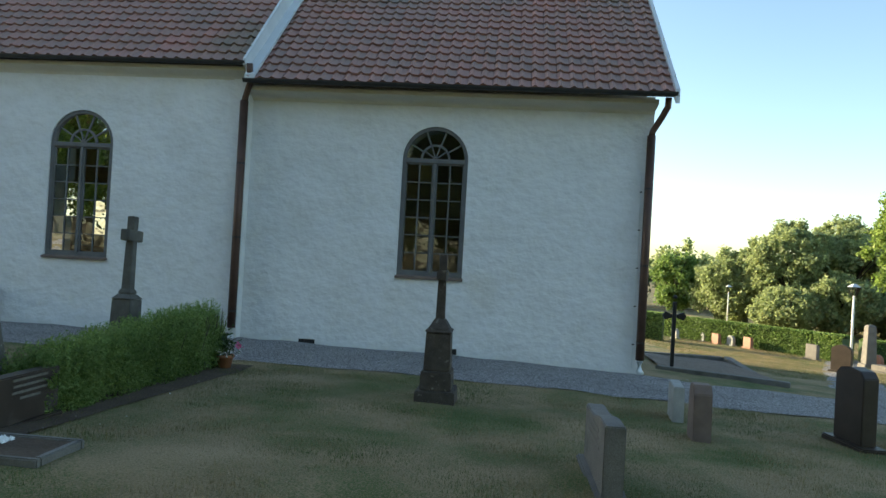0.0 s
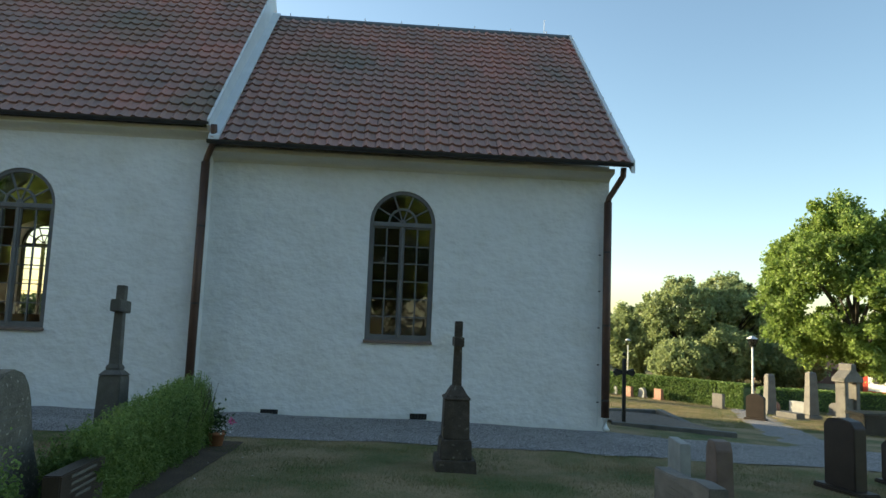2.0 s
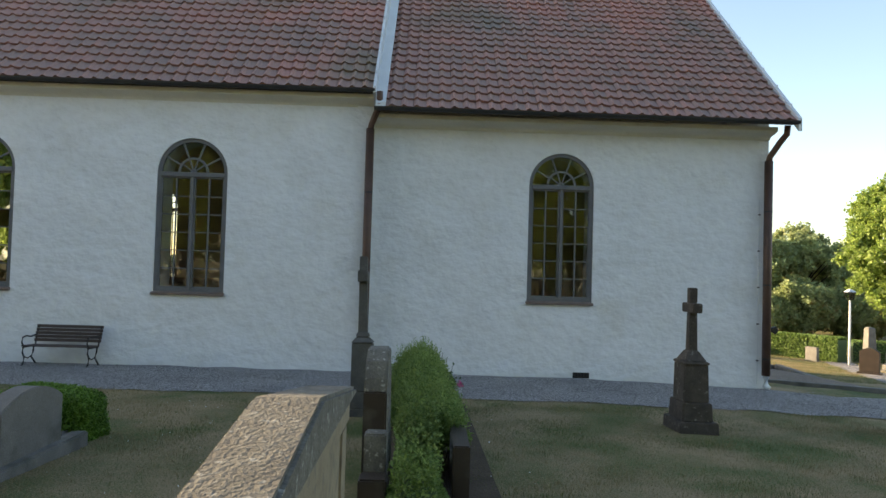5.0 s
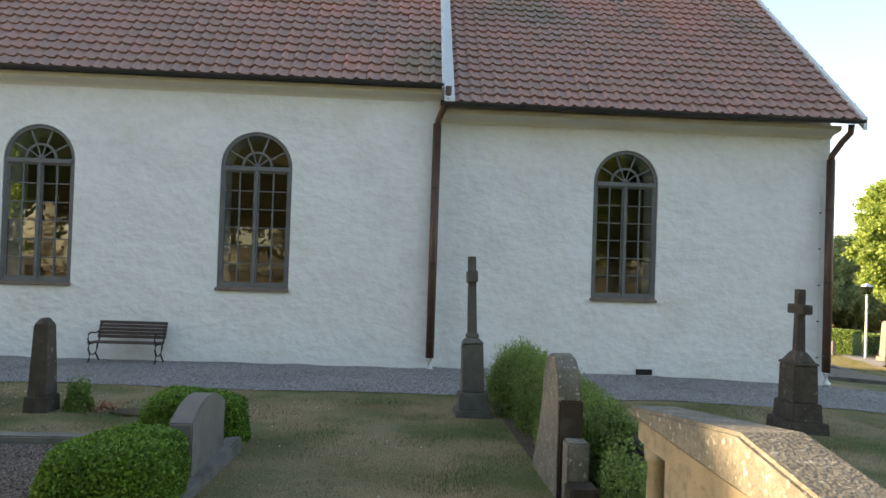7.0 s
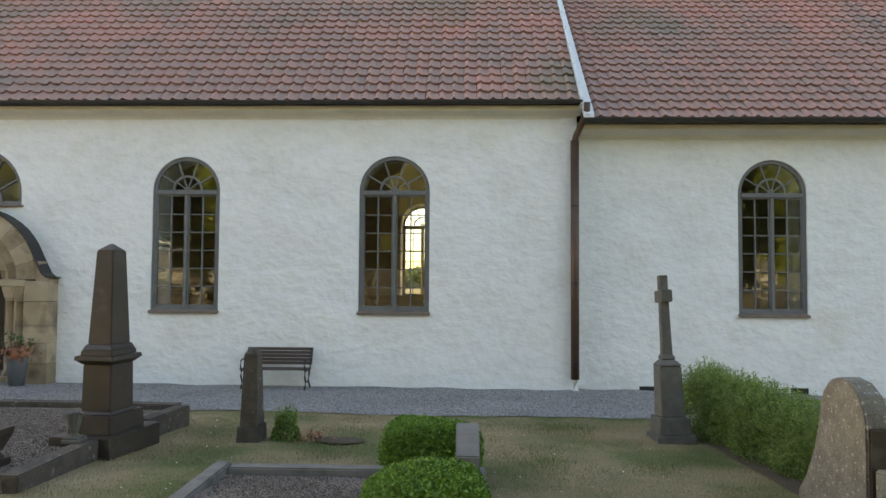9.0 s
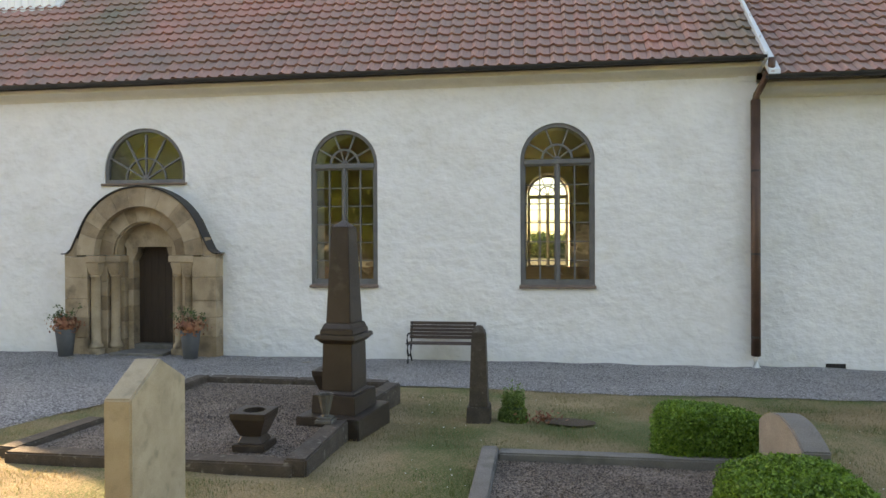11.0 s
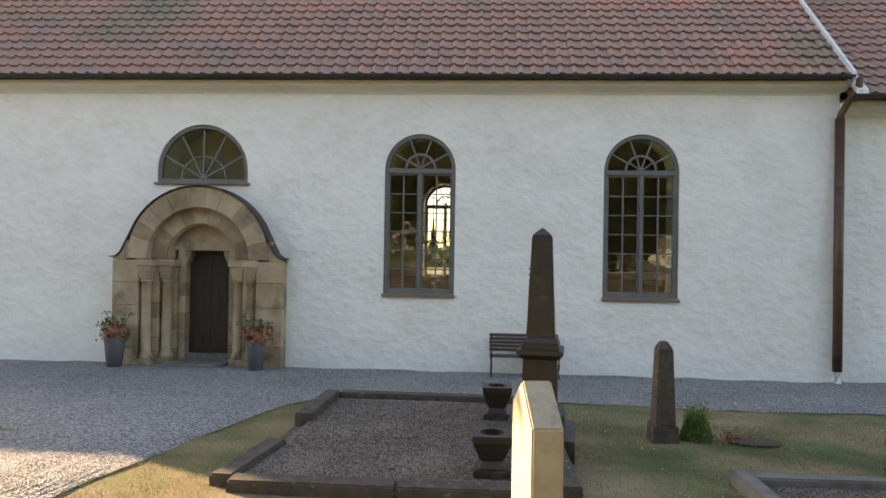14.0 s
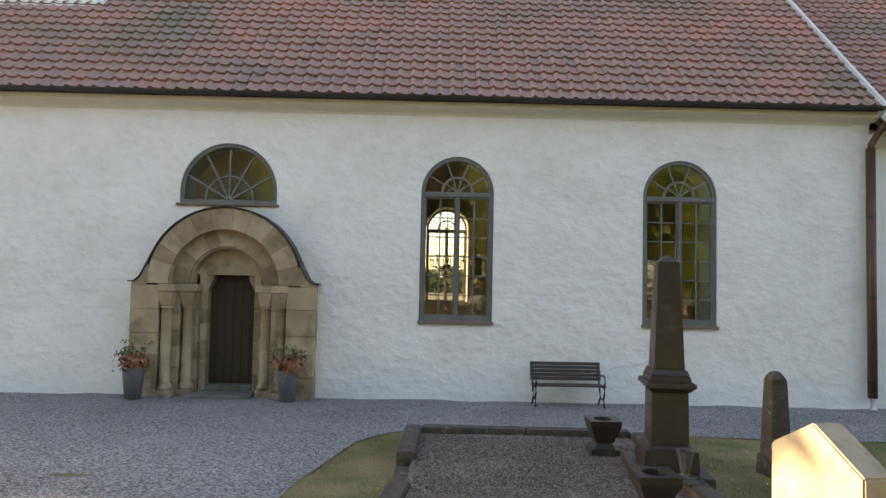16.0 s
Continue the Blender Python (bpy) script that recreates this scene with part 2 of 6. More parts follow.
BARK = surface("bark", [(0.3, (0.05, 0.04, 0.03)), (0.7, (0.12, 0.10, 0.08))], scale=4, rough=0.95, bump=0.8, fine=25, stretch=(3, 3, 0.6))
REDPAINT = surface("red_board_paint", [(0.3, (0.33, 0.035, 0.02)), (0.7, (0.45, 0.06, 0.035))], scale=3, rough=0.8, bump=0.2, stretch=(6, 6, 0.5))
WHITEPAINT = surface("white_paint", [(0.3, (0.72, 0.72, 0.70)), (0.7, (0.82, 0.82, 0.80))], scale=4, rough=0.55, bump=0.05)
PINK = surface("pink_petals", [(0.3, (0.55, 0.08, 0.22)), (0.7, (0.75, 0.16, 0.35))], scale=20, rough=0.6, bump=0)
RIDGE = surface("grey_ridge_sheet", [(0.3, (0.10, 0.11, 0.125)), (0.7, (0.17, 0.18, 0.20))], scale=3, rough=0.5, bump=0.05, metal=0.2)
DARKSTONE = surface("dark_grey_granite", [(0.25, (0.045, 0.042, 0.038)), (0.55, (0.10, 0.095, 0.085)), (0.85, (0.20, 0.19, 0.17))], scale=6, rough=0.7, bump=0.3, fine=110, fine_mix=0.5)
CUT = surface("cut_letters_grey", [(0.3, (0.10, 0.095, 0.085)), (0.7, (0.16, 0.15, 0.13))], scale=30, rough=0.6, bump=0.1)
HOUSEROOF = surface("brown_house_roof", [(0.3, (0.13, 0.075, 0.06)), (0.7, (0.20, 0.12, 0.095))], scale=3, rough=0.85, bump=0.3)


def glass_mat():
    m = bpy.data.materials.new("old_window_glass")
    m.use_nodes = True
    nt = m.node_tree
    nt.nodes.remove(nt.nodes["Principled BSDF"])
    tr = nt.nodes.new("ShaderNodeBsdfTransparent")
    tr.inputs["Color"].default_value = (0.86, 0.88, 0.84, 1)
    gl = nt.nodes.new("ShaderNodeBsdfGlossy")
    gl.inputs["Roughness"].default_value = 0.015
    fr = nt.nodes.new("ShaderNodeFresnel")
    fr.inputs["IOR"].default_value = 1.95
    ns = nt.nodes.new("ShaderNodeTexNoise")
    ns.inputs["Scale"].default_value = 3.0
    tc = nt.nodes.new("ShaderNodeTexCoord")
    nt.links.new(tc.outputs["Object"], ns.inputs["Vector"])
    bp = nt.nodes.new("ShaderNodeBump")
    bp.inputs["Strength"].default_value, bp.inputs["Distance"].default_value = 0.25, 0.03
    nt.links.new(ns.outputs["Fac"], bp.inputs["Height"])
    nt.links.new(bp.outputs["Normal"], gl.inputs["Normal"])
    mx = nt.nodes.new("ShaderNodeMixShader")
    nt.links.new(fr.outputs[0], mx.inputs[0])
    nt.links.new(tr.outputs[0], mx.inputs[1])
    nt.links.new(gl.outputs[0], mx.inputs[2])
    nt.links.new(mx.outputs[0], nt.nodes["Material Output"].inputs["Surface"])
    return m


GLASS = glass_mat()


# ---- mesh helpers ----
def box(bm, x0, x1, y0, y1, z0, z1):
    v = [bm.verts.new((x, y, z)) for z in (z0, z1) for x, y in ((x0, y0), (x1, y0), (x1, y1), (x0, y1))]
    for f in ((3, 2, 1, 0), (4, 5, 6, 7), (0, 1, 5, 4), (1, 2, 6, 5), (2, 3, 7, 6), (3, 0, 4, 7)):
        bm.faces.new([v[i] for i in f])


def frustum(bm, cx, cy, z0, z1, ax, ay, bx, by):
    """A block that goes from half sizes ax, ay at z0 to bx, by at z1."""
    v = [bm.verts.new((cx + s * hx, cy + t * hy, z)) for z, hx, hy in ((z0, ax, ay), (z1, bx, by)) for s, t in ((-1, -1), (1, -1), (1, 1), (-1, 1))]
    for f in ((3, 2, 1, 0), (4, 5, 6, 7), (0, 1, 5, 4), (1, 2, 6, 5), (2, 3, 7, 6), (3, 0, 4, 7)):
        bm.faces.new([v[i] for i in f])


def prism(bm, pts, a0, a1, axis="y"):
    """A polygon pushed along an axis: pts are (u, z); u runs along x for axis y, along y for axis x, and pts are (x, y) for axis z."""
    put = {"y": lambda u, w, a: (u, a, w), "x": lambda u, w, a: (a, u, w), "z": lambda u, w, a: (u, w, a)}[axis]
    lo = [bm.verts.new(put(u, w, a0)) for u, w in pts]
    hi = [bm.verts.new(put(u, w, a1)) for u, w in pts]
    bm.faces.new(lo)
    bm.faces.new(hi[::-1])
    n = len(pts)
    for i in range(n):
        j = (i + 1) % n
        bm.faces.new((lo[j], lo[i], hi[i], hi[j]))


def tube(bm, path, r, seg=8, taper=None):
    """A round bar along a list of points; taper: the radius at the end."""
    rings = []
    n = len(path)
    for i, p in enumerate(path):
        p = Vector(p)
        d = Vector(path[min(i + 1, n - 1)]) - Vector(path[max(i - 1, 0)])
        q = d.to_track_quat("Z", "Y")
        rr = r if taper is None else r + (taper - r) * i / (n - 1)
        rings.append([bm.verts.new(p + q @ Vector((rr * math.cos(a), rr * math.sin(a), 0))) for a in (2 * math.pi * k / seg for k in range(seg))])
    for a, b in zip(rings, rings[1:]):
        for k in range(seg):
            bm.faces.new((a[k], a[(k + 1) % seg], b[(k + 1) % seg], b[k]))
    bm.faces.new(rings[0][::-1])
    bm.faces.new(rings[-1])


def lathe(bm, profile, cx=0, cy=0, seg=16):
    rings = [[bm.verts.new((cx + r * math.cos(2 * math.pi * k / seg), cy + r * math.sin(2 * math.pi * k / seg), z)) for k in range(seg)] for r, z in profile]
    for a, b in zip(rings, rings[1:]):
        for k in range(seg):
            bm.faces.new((a[k], a[(k + 1) % seg], b[(k + 1) % seg], b[k]))
    bm.faces.new(rings[0][::-1])
    bm.faces.new(rings[-1])


def bevel(bm, width=0.01, seg=2):
    bmesh.ops.recalc_face_normals(bm, faces=bm.faces)
    edges = [e for e in bm.edges if len(e.link_faces) == 2 and e.calc_face_angle(0) > 0.5]
    bmesh.ops.bevel(bm, geom=edges, offset=width, segments=seg, affect="EDGES", clamp_overlap=True)
    return bm


def rough_up(bm, amount, size, cuts=0):
    """Uneven, worn stone: pushes points about by noise."""
    if cuts:
        bmesh.ops.subdivide_edges(bm, edges=bm.edges, cuts=cuts, use_grid_fill=True)
    for v in bm.verts:
        v.co += noise.noise_vector(v.co / size) * amount
    return bm


def part(name, bm, material, parent=None, label="", smooth=False):
    me = bpy.data.meshes.new(name)
    bmesh.ops.recalc_face_normals(bm, faces=bm.faces)
    bm.to_mesh(me)
    bm.free()
    me.materials.append(material)
    if smooth:
        me.polygons.foreach_set("use_smooth", [True] * len(me.polygons))
    ob = new(name, me)
    if parent:
        ob.parent = parent
    if label:
        ob["label"] = label
    return ob


def mesh_from(name, verts, faces, material, parent=None, smooth=False):
    me = bpy.data.meshes.new(name)
    me.from_pydata([tuple(v) for v in verts], [], [tuple(f) for f in faces])
    me.materials.append(material)
    if smooth:
        me.polygons.foreach_set("use_smooth", [True] * len(me.polygons))
    me.update()
    ob = new(name, me)
    if parent:
        ob.parent = parent
    return ob


def thing(name, label, category, x=0.0, y=0.0, z=0.0, turn=0.0, group="", kind=""):
    ob = new(name)
    ob.empty_display_size = 0.2
    ob.matrix_basis = pose(x, y, z, 0, 0, turn)
    return tagged(ob, label, category, group, kind)


# ---- the lie of the land ----
LAND_X = [-60, -22, -11, -5, 0, 5, 15, 60]
LAND_Y = [-40, 0, 5, 9, 14, 22, 30, 45, 90]
LAND_Z = [[.5, .4, .3, .15, 0, -.1, -.4, -.8], [.4, .3, .22, .1, 0, -.1, -.3, -.8], [.3, .2, .12, .05, -.02, -.15, -.5, -1], [.1, 0, -.06, -.15, -.28, -.36, -.7, -1.2],
          [-.3, -.33, -.34, -.37, -.45, -.6, -1.0, -1.5], [-.4, -.45, -.5, -.5, -.7, -1.1, -1.5, -2.0], [-.6, -.6, -.7, -.75, -1.1, -1.6, -2.0, -2.3],
          [-1.2, -1.2, -1.3, -1.5, -1.8, -2.2, -2.5, -2.7], [-2.5, -2.5, -2.6, -2.7, -2.8, -2.9, -3.0, -3.2]]


def ground_z(x, y):
    cx, cy = min(max(x, -60), 60), min(max(y, -40), 90)
    i = max(k for k in range(7) if LAND_X[k] <= cx)
    j = max(k for k in range(8) if LAND_Y[k] <= cy)
    u = (cx - LAND_X[i]) / (LAND_X[i + 1] - LAND_X[i])
    v = (cy - LAND_Y[j]) / (LAND_Y[j + 1] - LAND_Y[j])
    lo = LAND_Z[j][i] * (1 - u) + LAND_Z[j][i + 1] * u
    hi = LAND_Z[j + 1][i] * (1 - u) + LAND_Z[j + 1][i + 1] * u
    return lo * (1 - v) + hi * v


def sheet(name, xs, ys, material, lift, bump=0.0, inside=None):
    """A sheet that follows the land on a grid; inside(x) gives the y range, or None for all."""
    verts, faces = [], []
    ny = len(ys)
    for x in xs:
        lo, hi = inside(x) if inside else (0, 1)
        for y in ys:
            yy = lo + (hi - lo) * y if inside else y
            near = max(0.0, 1 - max(abs(x + 6) - 26, abs(yy - 8) - 22, 0) / 30)
            verts.append((x, yy, ground_z(x, yy) + lift + near * bump * noise.noise((x * 1.3, yy * 1.3, 0))))
    for i in range(len(xs) - 1):
        for j in range(ny - 1):
            a = i * ny + j
            faces.append((a, a + ny, a + ny + 1, a + 1))
    return mesh_from(name, verts, faces, material, smooth=True)


grid_x = [-900, -500, -250, -120, -70, -45] + [-32 + 0.4 * k for k in range(161)] + [40, 60, 110, 250, 500, 900]
grid_y = [-600, -250, -100, -40, -20, -10] + [-4 + 0.4 * k for k in range(111)] + [48, 60, 90, 160, 300, 600, 1200]
tagged(sheet("ground", grid_x, grid_y, GRASS, 0.0, 0.03), "dry mown churchyard lawn with green and straw patches", "lawn", kind="structure")
PATH_X = [-34, -17.2, -16.7, -16.2, -15.85, -15.7, -15.4, -15.0, -14.6, -13, -9, -5, -2, 1, 4, 9, 30]
PATH_LO = [-9, -9, -3, 3, 6.5, 7.8, 9.6, 10.4, 10.6, 10.55, 10.5, 10.75, 11.0, 11.0, 10.6, 10.4, 12]


def path_range(x):
    w = 0.12 * noise.noise((x * 0.9, 3.1, 0)) + 0.05 * noise.noise((x * 5.0, 8.1, 0)) + 0.03 * noise.noise((x * 13.0, 2.1, 0))
    hi = 14.3 if x < 2.8 else float(np.interp(x, [2.8, 4, 9, 30], [14.3, 13.5, 13.6, 15.5])) + w
    return float(np.interp(x, PATH_X, PATH_LO)) + w, hi


tagged(sheet("path", [-34 + 0.5 * k for k in range(34)] + [-17.2 + 0.1 * k for k in range(31)] + [-14 + 0.08 * k for k in range(240)] + [5.5 + 0.4 * k for k in range(37)], [k / 30 for k in range(31)], GRAVEL, 0.012, 0.03, path_range),
       "grey crushed gravel path along the church wall", "path", kind="structure")
verts, faces = [], []
for k in range(40):
    y = 13.0 + k * 0.5
    cx = float(np.interp(y, [13, 17, 23, 30, 33], [7.2, 8.7, 11.3, 14.6, 16]))
    w = 0.75 + 0.08 * noise.noise((y, 7, 0))
    for s in (-1, -0.5, 0, 0.5, 1):
        verts.append((cx + s * w, y, ground_z(cx + s * w, y) + (0.014 if abs(s) < 1 else -0.004)))
for k in range(39):
    for s in range(4):
        a = k * 5 + s
        faces.append((a, a + 1, a + 6, a + 5))
tagged(mesh_from("side_path", verts, faces, GRAVEL, smooth=True), "narrow grey gravel path leading into the graveyard", "path", kind="structure")

# ---- the church ----
WALL_Y, WALL_IN, NORTH_Y = 14.12, 15.02, 24.3
NAVE_X0, SPLIT_X, EAST_X = -29.95, -5.74, 2.97
RIDGE_Y = 19.21
NAVE_EAVE, NAVE_RIDGE, CH_EAVE, CH_RIDGE = 5.56, 11.15, 5.18, 10.36


def arch_points(xc, hw, zs, n=16):
    return [(xc - hw * math.cos(math.pi * k / n), zs + hw * math.sin(math.pi * k / n)) for k in range(n + 1)]


def wall_with_arches(name, x0, x1, z0, z1, y0, y1, strips, material, label):
    """A thick wall in the x-z plane. strips: (xc, strip half width, openings from the bottom up), an opening being (xc, half width, foot, springing)."""
    bm = bmesh.new()
    polys = []
    x = x0
    for xc, sw, openings in sorted(strips):
        n = max(1, round((xc - sw - x) / 1.5))
        edges = [x + (xc - sw - x) * k / n for k in range(n + 1)]
        polys += [[(a, z0), (b, z0), (b, z1), (a, z1)] for a, b in zip(edges, edges[1:])]
        foot = z0
        for k, (ox, hw, zb, zs) in enumerate(openings):
            top = openings[k + 1][2] - 0.02 if k + 1 < len(openings) else z1
            if zb > foot:
                polys.append([(xc - sw, foot), (xc + sw, foot), (xc + sw, zb), (xc - sw, zb)])
            if hw < sw:
                polys.append([(xc - sw, zb), (ox - hw, zb), (ox - hw, top), (xc - sw, top)])
                polys.append([(ox + hw, zb), (xc + sw, zb), (xc + sw, top), (ox + hw, top)])
            arch = arch_points(ox, hw, zs)
            polys += [[a, b, (b[0], top), (a[0], top)] for a, b in zip(arch, arch[1:])]
            loop = [(ox - hw, zb), (ox + hw, zb)] + arch[::-1]
            for a, b in zip(loop, loop[1:] + loop[:1]):
                if abs(a[0] - b[0]) + abs(a[1] - b[1]) > 1e-6:
                    bm.faces.new([bm.verts.new(c) for c in ((a[0], y0, a[1]), (b[0], y0, b[1]), (b[0], y1, b[1]), (a[0], y1, a[1]))])
            foot = top
        x = xc + sw
    polys.append([(x, z0), (x1, z0), (x1, z1), (x, z1)])
    for p in polys:
        bm.faces.new([bm.verts.new((u, y0, w)) for u, w in p])
        bm.faces.new([bm.verts.new((u, y1, w)) for u, w in p[::-1]])
    for (ax, az), (bx, bz) in (((x0, z0), (x0, z1)), ((x1, z1), (x1, z0)), ((x0, z1), (x1, z1)), ((x1, z0), (x0, z0))):
        bm.faces.new([bm.verts.new(c) for c in ((ax, y0, az), (ax, y1, az), (bx, y1, bz), (bx, y0, bz))])
    bmesh.ops.remove_doubles(bm, verts=bm.verts, dist=0.0004)
    return tagged(part(name, bm, material), label, "wall", kind="structure")


W_FOOT, W_SPRING = 1.215, 3.765
NAVE_WINDOWS = [(-9.56, 0.745), (-14.005, 0.725)]
CH_WINDOW = (-1.61, 0.715)
CH_Y = 14.35      # the chancel wall stands a little behind the nave wall
FAN = (-18.54, 0.96, 3.45, 3.70)
DOOR_X = -18.48
white = "white limewashed uneven plaster wall of the church"
wall_with_arches("wall_south_nave", NAVE_X0, SPLIT_X, -1.0, NAVE_EAVE + 0.1, WALL_Y, WALL_IN,
                 [(x, hw, [(x, hw, W_FOOT, W_SPRING)]) for x, hw in NAVE_WINDOWS] + [(DOOR_X, 1.10, [(DOOR_X, 1.03, -0.4, 1.86), FAN])], PLASTER, white)
wall_with_arches("wall_south_chancel", SPLIT_X, EAST_X, -1.2, CH_EAVE + 0.1, CH_Y, WALL_IN + 0.2, [(CH_WINDOW[0], CH_WINDOW[1], [(*CH_WINDOW, W_FOOT, W_SPRING)])], PLASTER, white)
north_openings = [(x, 0.72, [(x, 0.72, W_FOOT, W_SPRING)]) for x in (-18.4, -14.02, -9.58)]
wall_with_arches("wall_north_nave", NAVE_X0, SPLIT_X, -1.2, NAVE_EAVE + 0.1, 23.4, NORTH_Y, north_openings, PLASTER, white)
wall_with_arches("wall_north_chancel", SPLIT_X, EAST_X, -1.4, CH_EAVE + 0.1, 23.4, NORTH_Y, [], PLASTER, white)


def gable(name, x0, x1, foot, eave, ridge):
    bm = bmesh.new()
    prism(bm, [(WALL_IN + 0.2, foot), (23.4, foot), (23.4, eave), (RIDGE_Y, ridge - 0.95), (WALL_IN + 0.2, eave)], x0, x1, "x")
    return tagged(part(name, bm, PLASTER), "white plastered gable wall of the church", "wall", kind="structure")


gable("wall_east_chancel", EAST_X - 0.9, EAST_X, -1.4, CH_EAVE + 0.6, CH_RIDGE + 0.5)
gable("wall_west_nave", NAVE_X0, NAVE_X0 + 0.9, -1.0, NAVE_EAVE + 0.6, NAVE_RIDGE + 0.5)
# unseen block, added to keep low sun off the gravel by the portal
bm = bmesh.new()
box(bm, NAVE_X0 - 7.0, NAVE_X0 - 0.01, 14.0, 20.0, -1.0, 3.55)
tagged(part("wall_west_sun_block", bm, PLASTER), "unseen low white block added at the west end to cast a straight shadow edge", "wall", kind="structure")
bm = bmesh.new()
prism(bm, [(14.1, 5.2), (24.3, 5.2), (24.3, NAVE_EAVE), (RIDGE_Y, NAVE_RIDGE - 0.12), (14.1, NAVE_EAVE)], SPLIT_X - 0.35, SPLIT_X - 0.02, "x")
tagged(part("wall_between_roofs", bm, PLASTER), "gable wall between nave and chancel roofs", "wall", kind="structure")
bm = bmesh.new()
box(bm, NAVE_X0 + 0.9, EAST_X - 0.9, WALL_IN, 23.4, -0.5, -0.2)
tagged(part("floor", bm, SILL), "dark stone floor inside the church", "floor", kind="structure")
bm = bmesh.new()
box(bm, NAVE_X0 + 0.9, EAST_X - 0.9, WALL_IN - 0.5, 23.9, 5.0, 5.15)
tagged(part("ceiling", bm, INSIDE), "plain church ceiling", "ceiling", kind="structure")
for y0, y1, holes in ((WALL_IN + 0.004, WALL_IN + 0.03, NAVE_WINDOWS + [CH_WINDOW]), (23.37, 23.396, NAVE_WINDOWS)):
    wall_with_arches("wall_lining", NAVE_X0 + 0.9, EAST_X - 0.9, -0.2, 5.0, y0, y1,
                     [(x, hw, [(x, hw, W_FOOT, W_SPRING)]) for x, hw in holes], INSIDE, "warm plaster on the inside of the church walls")


# ---- roofs ----
def tile_shape(w, l):
    """One interlocking roof tile with two waves, its nose at the origin, w wide and l long up the slope (in x, slope, height)."""
    prof = [(0.0, 0.0), (0.10, 0.022), (0.22, 0.048), (0.34, 0.048), (0.48, 0.018), (0.62, 0.008), (0.8, 0.006), (1.0, 0.0)]
    verts, faces = [], []
    for s, up in ((0.0, 0.060), (l * 1.08, 0.004)):
        verts += [(u * w, s, h + up) for u, h in prof]
    verts += [(u * w, 0.012, h + 0.008) for u, h in prof]
    n = len(prof)
    for k in range(n - 1):
        faces.append((k, k + 1, n + k + 1, n + k))
        faces.append((2 * n + k, 2 * n + k + 1, k + 1, k))
    return verts, faces


def roof(name, x0, x1, eave_y, eave_z, ridge_z, label, near):
    """Both slopes of a roof: boards below, tiles in rows on the south side; those within near become parts."""
    run, rise = RIDGE_Y - eave_y, ridge_z - eave_z
    slope = math.hypot(run, rise)
    cs, sn = run / slope, rise / slope
    top = thing(name, label, "roof", x0, eave_y, eave_z, kind="structure")
    th = 0.14
    for side in (1, -1):
        bm = bmesh.new()
        pts = [(0.05, 0.03), (run, rise - 0.02), (run, rise - 0.02 - th), (0.16, -0.02)]
        pts = pts if side == 1 else [(2 * run - u, w) for u, w in pts]
        prism(bm, pts, 0.0, x1 - x0, "x")
        part("roof_deck", bm, BARK, top)
    rows, cols = round(slope / 0.345), round((x1 - x0) / 0.265)
    l, w = slope / rows, (x1 - x0) / cols
    tv, tf = tile_shape(w, l)
    up = lambda v: (v[0], v[1] * cs - v[2] * sn, v[1] * sn + v[2] * cs)
    me = bpy.data.meshes.new("roof_tile")
    me.from_pydata([up(v) for v in tv], [], tf)
    me.materials.append(ROOF_PIECE)
    rng = random.Random(5)
    verts, faces, made = [], [], 0
    for r in range(rows):
        for c in range(cols):
            x, s = c * w, r * l
            jit = (rng.uniform(-0.006, 0.006), rng.uniform(-0.012, 0.012), rng.uniform(-0.004, 0.006))
            if near[0] <= x + x0 <= near[1] and r < near[2] and made < 300:
                ob = new("roof_tile", me)
                ob.parent = top
                ob.location = up((x + jit[0], s + jit[1], jit[2]))
                made += 1
            else:
                base = len(verts)
                verts += [up((v[0] + x + jit[0], v[1] + s + jit[1], v[2] + jit[2])) for v in tv]
                faces += [tuple(i + base for i in f) for f in tf]
    rest = mesh_from("roof_tiles", verts, faces, ROOF_TILE, top)
    rest["kind"] = "stuff"
    bm = bmesh.new()
    tube(bm, [(0, run, rise + 0.03), (x1 - x0, run, rise + 0.03)], 0.085, 10)
    part("ridge_cap", bm, RIDGE, top, "grey ridge capping")
    for k in range(int((x1 - x0) / 1.1)):
        bm = bmesh.new()
        box(bm, 0.5 + k * 1.1 - 0.012, 0.5 + k * 1.1 + 0.012, run - 0.012, run + 0.012, rise + 0.12, rise + 0.2)
        part("ridge_clip", bm, ZINC, top)
    bm = bmesh.new()
    prof = [(-0.075 * math.cos(math.pi * k / 8), -0.075 * math.sin(math.pi * k / 8)) for k in range(9)] + [(0.065 * math.cos(math.pi * k / 8), -0.062 * math.sin(math.pi * k / 8)) for k in range(9)]
    prism(bm, [(u - 0.05, w + 0.02) for u, w in prof], -0.02, x1 - x0 + 0.02, "x")
    part("gutter", bm, GUTTER, top, "dark half-round gutter")
    return top


nave_roof = roof("roof_nave", NAVE_X0 - 0.2, SPLIT_X + 0.02, 13.74, NAVE_EAVE, NAVE_RIDGE, "weathered red-brown double-wave tile roof over the nave", (-17.8, -8.0, 8))
chancel_roof = roof("roof_chancel", SPLIT_X + 0.06, EAST_X + 0.26, 13.68, CH_EAVE, CH_RIDGE, "weathered red-brown tile roof over the chancel", (-5.6, 3.2, 9))


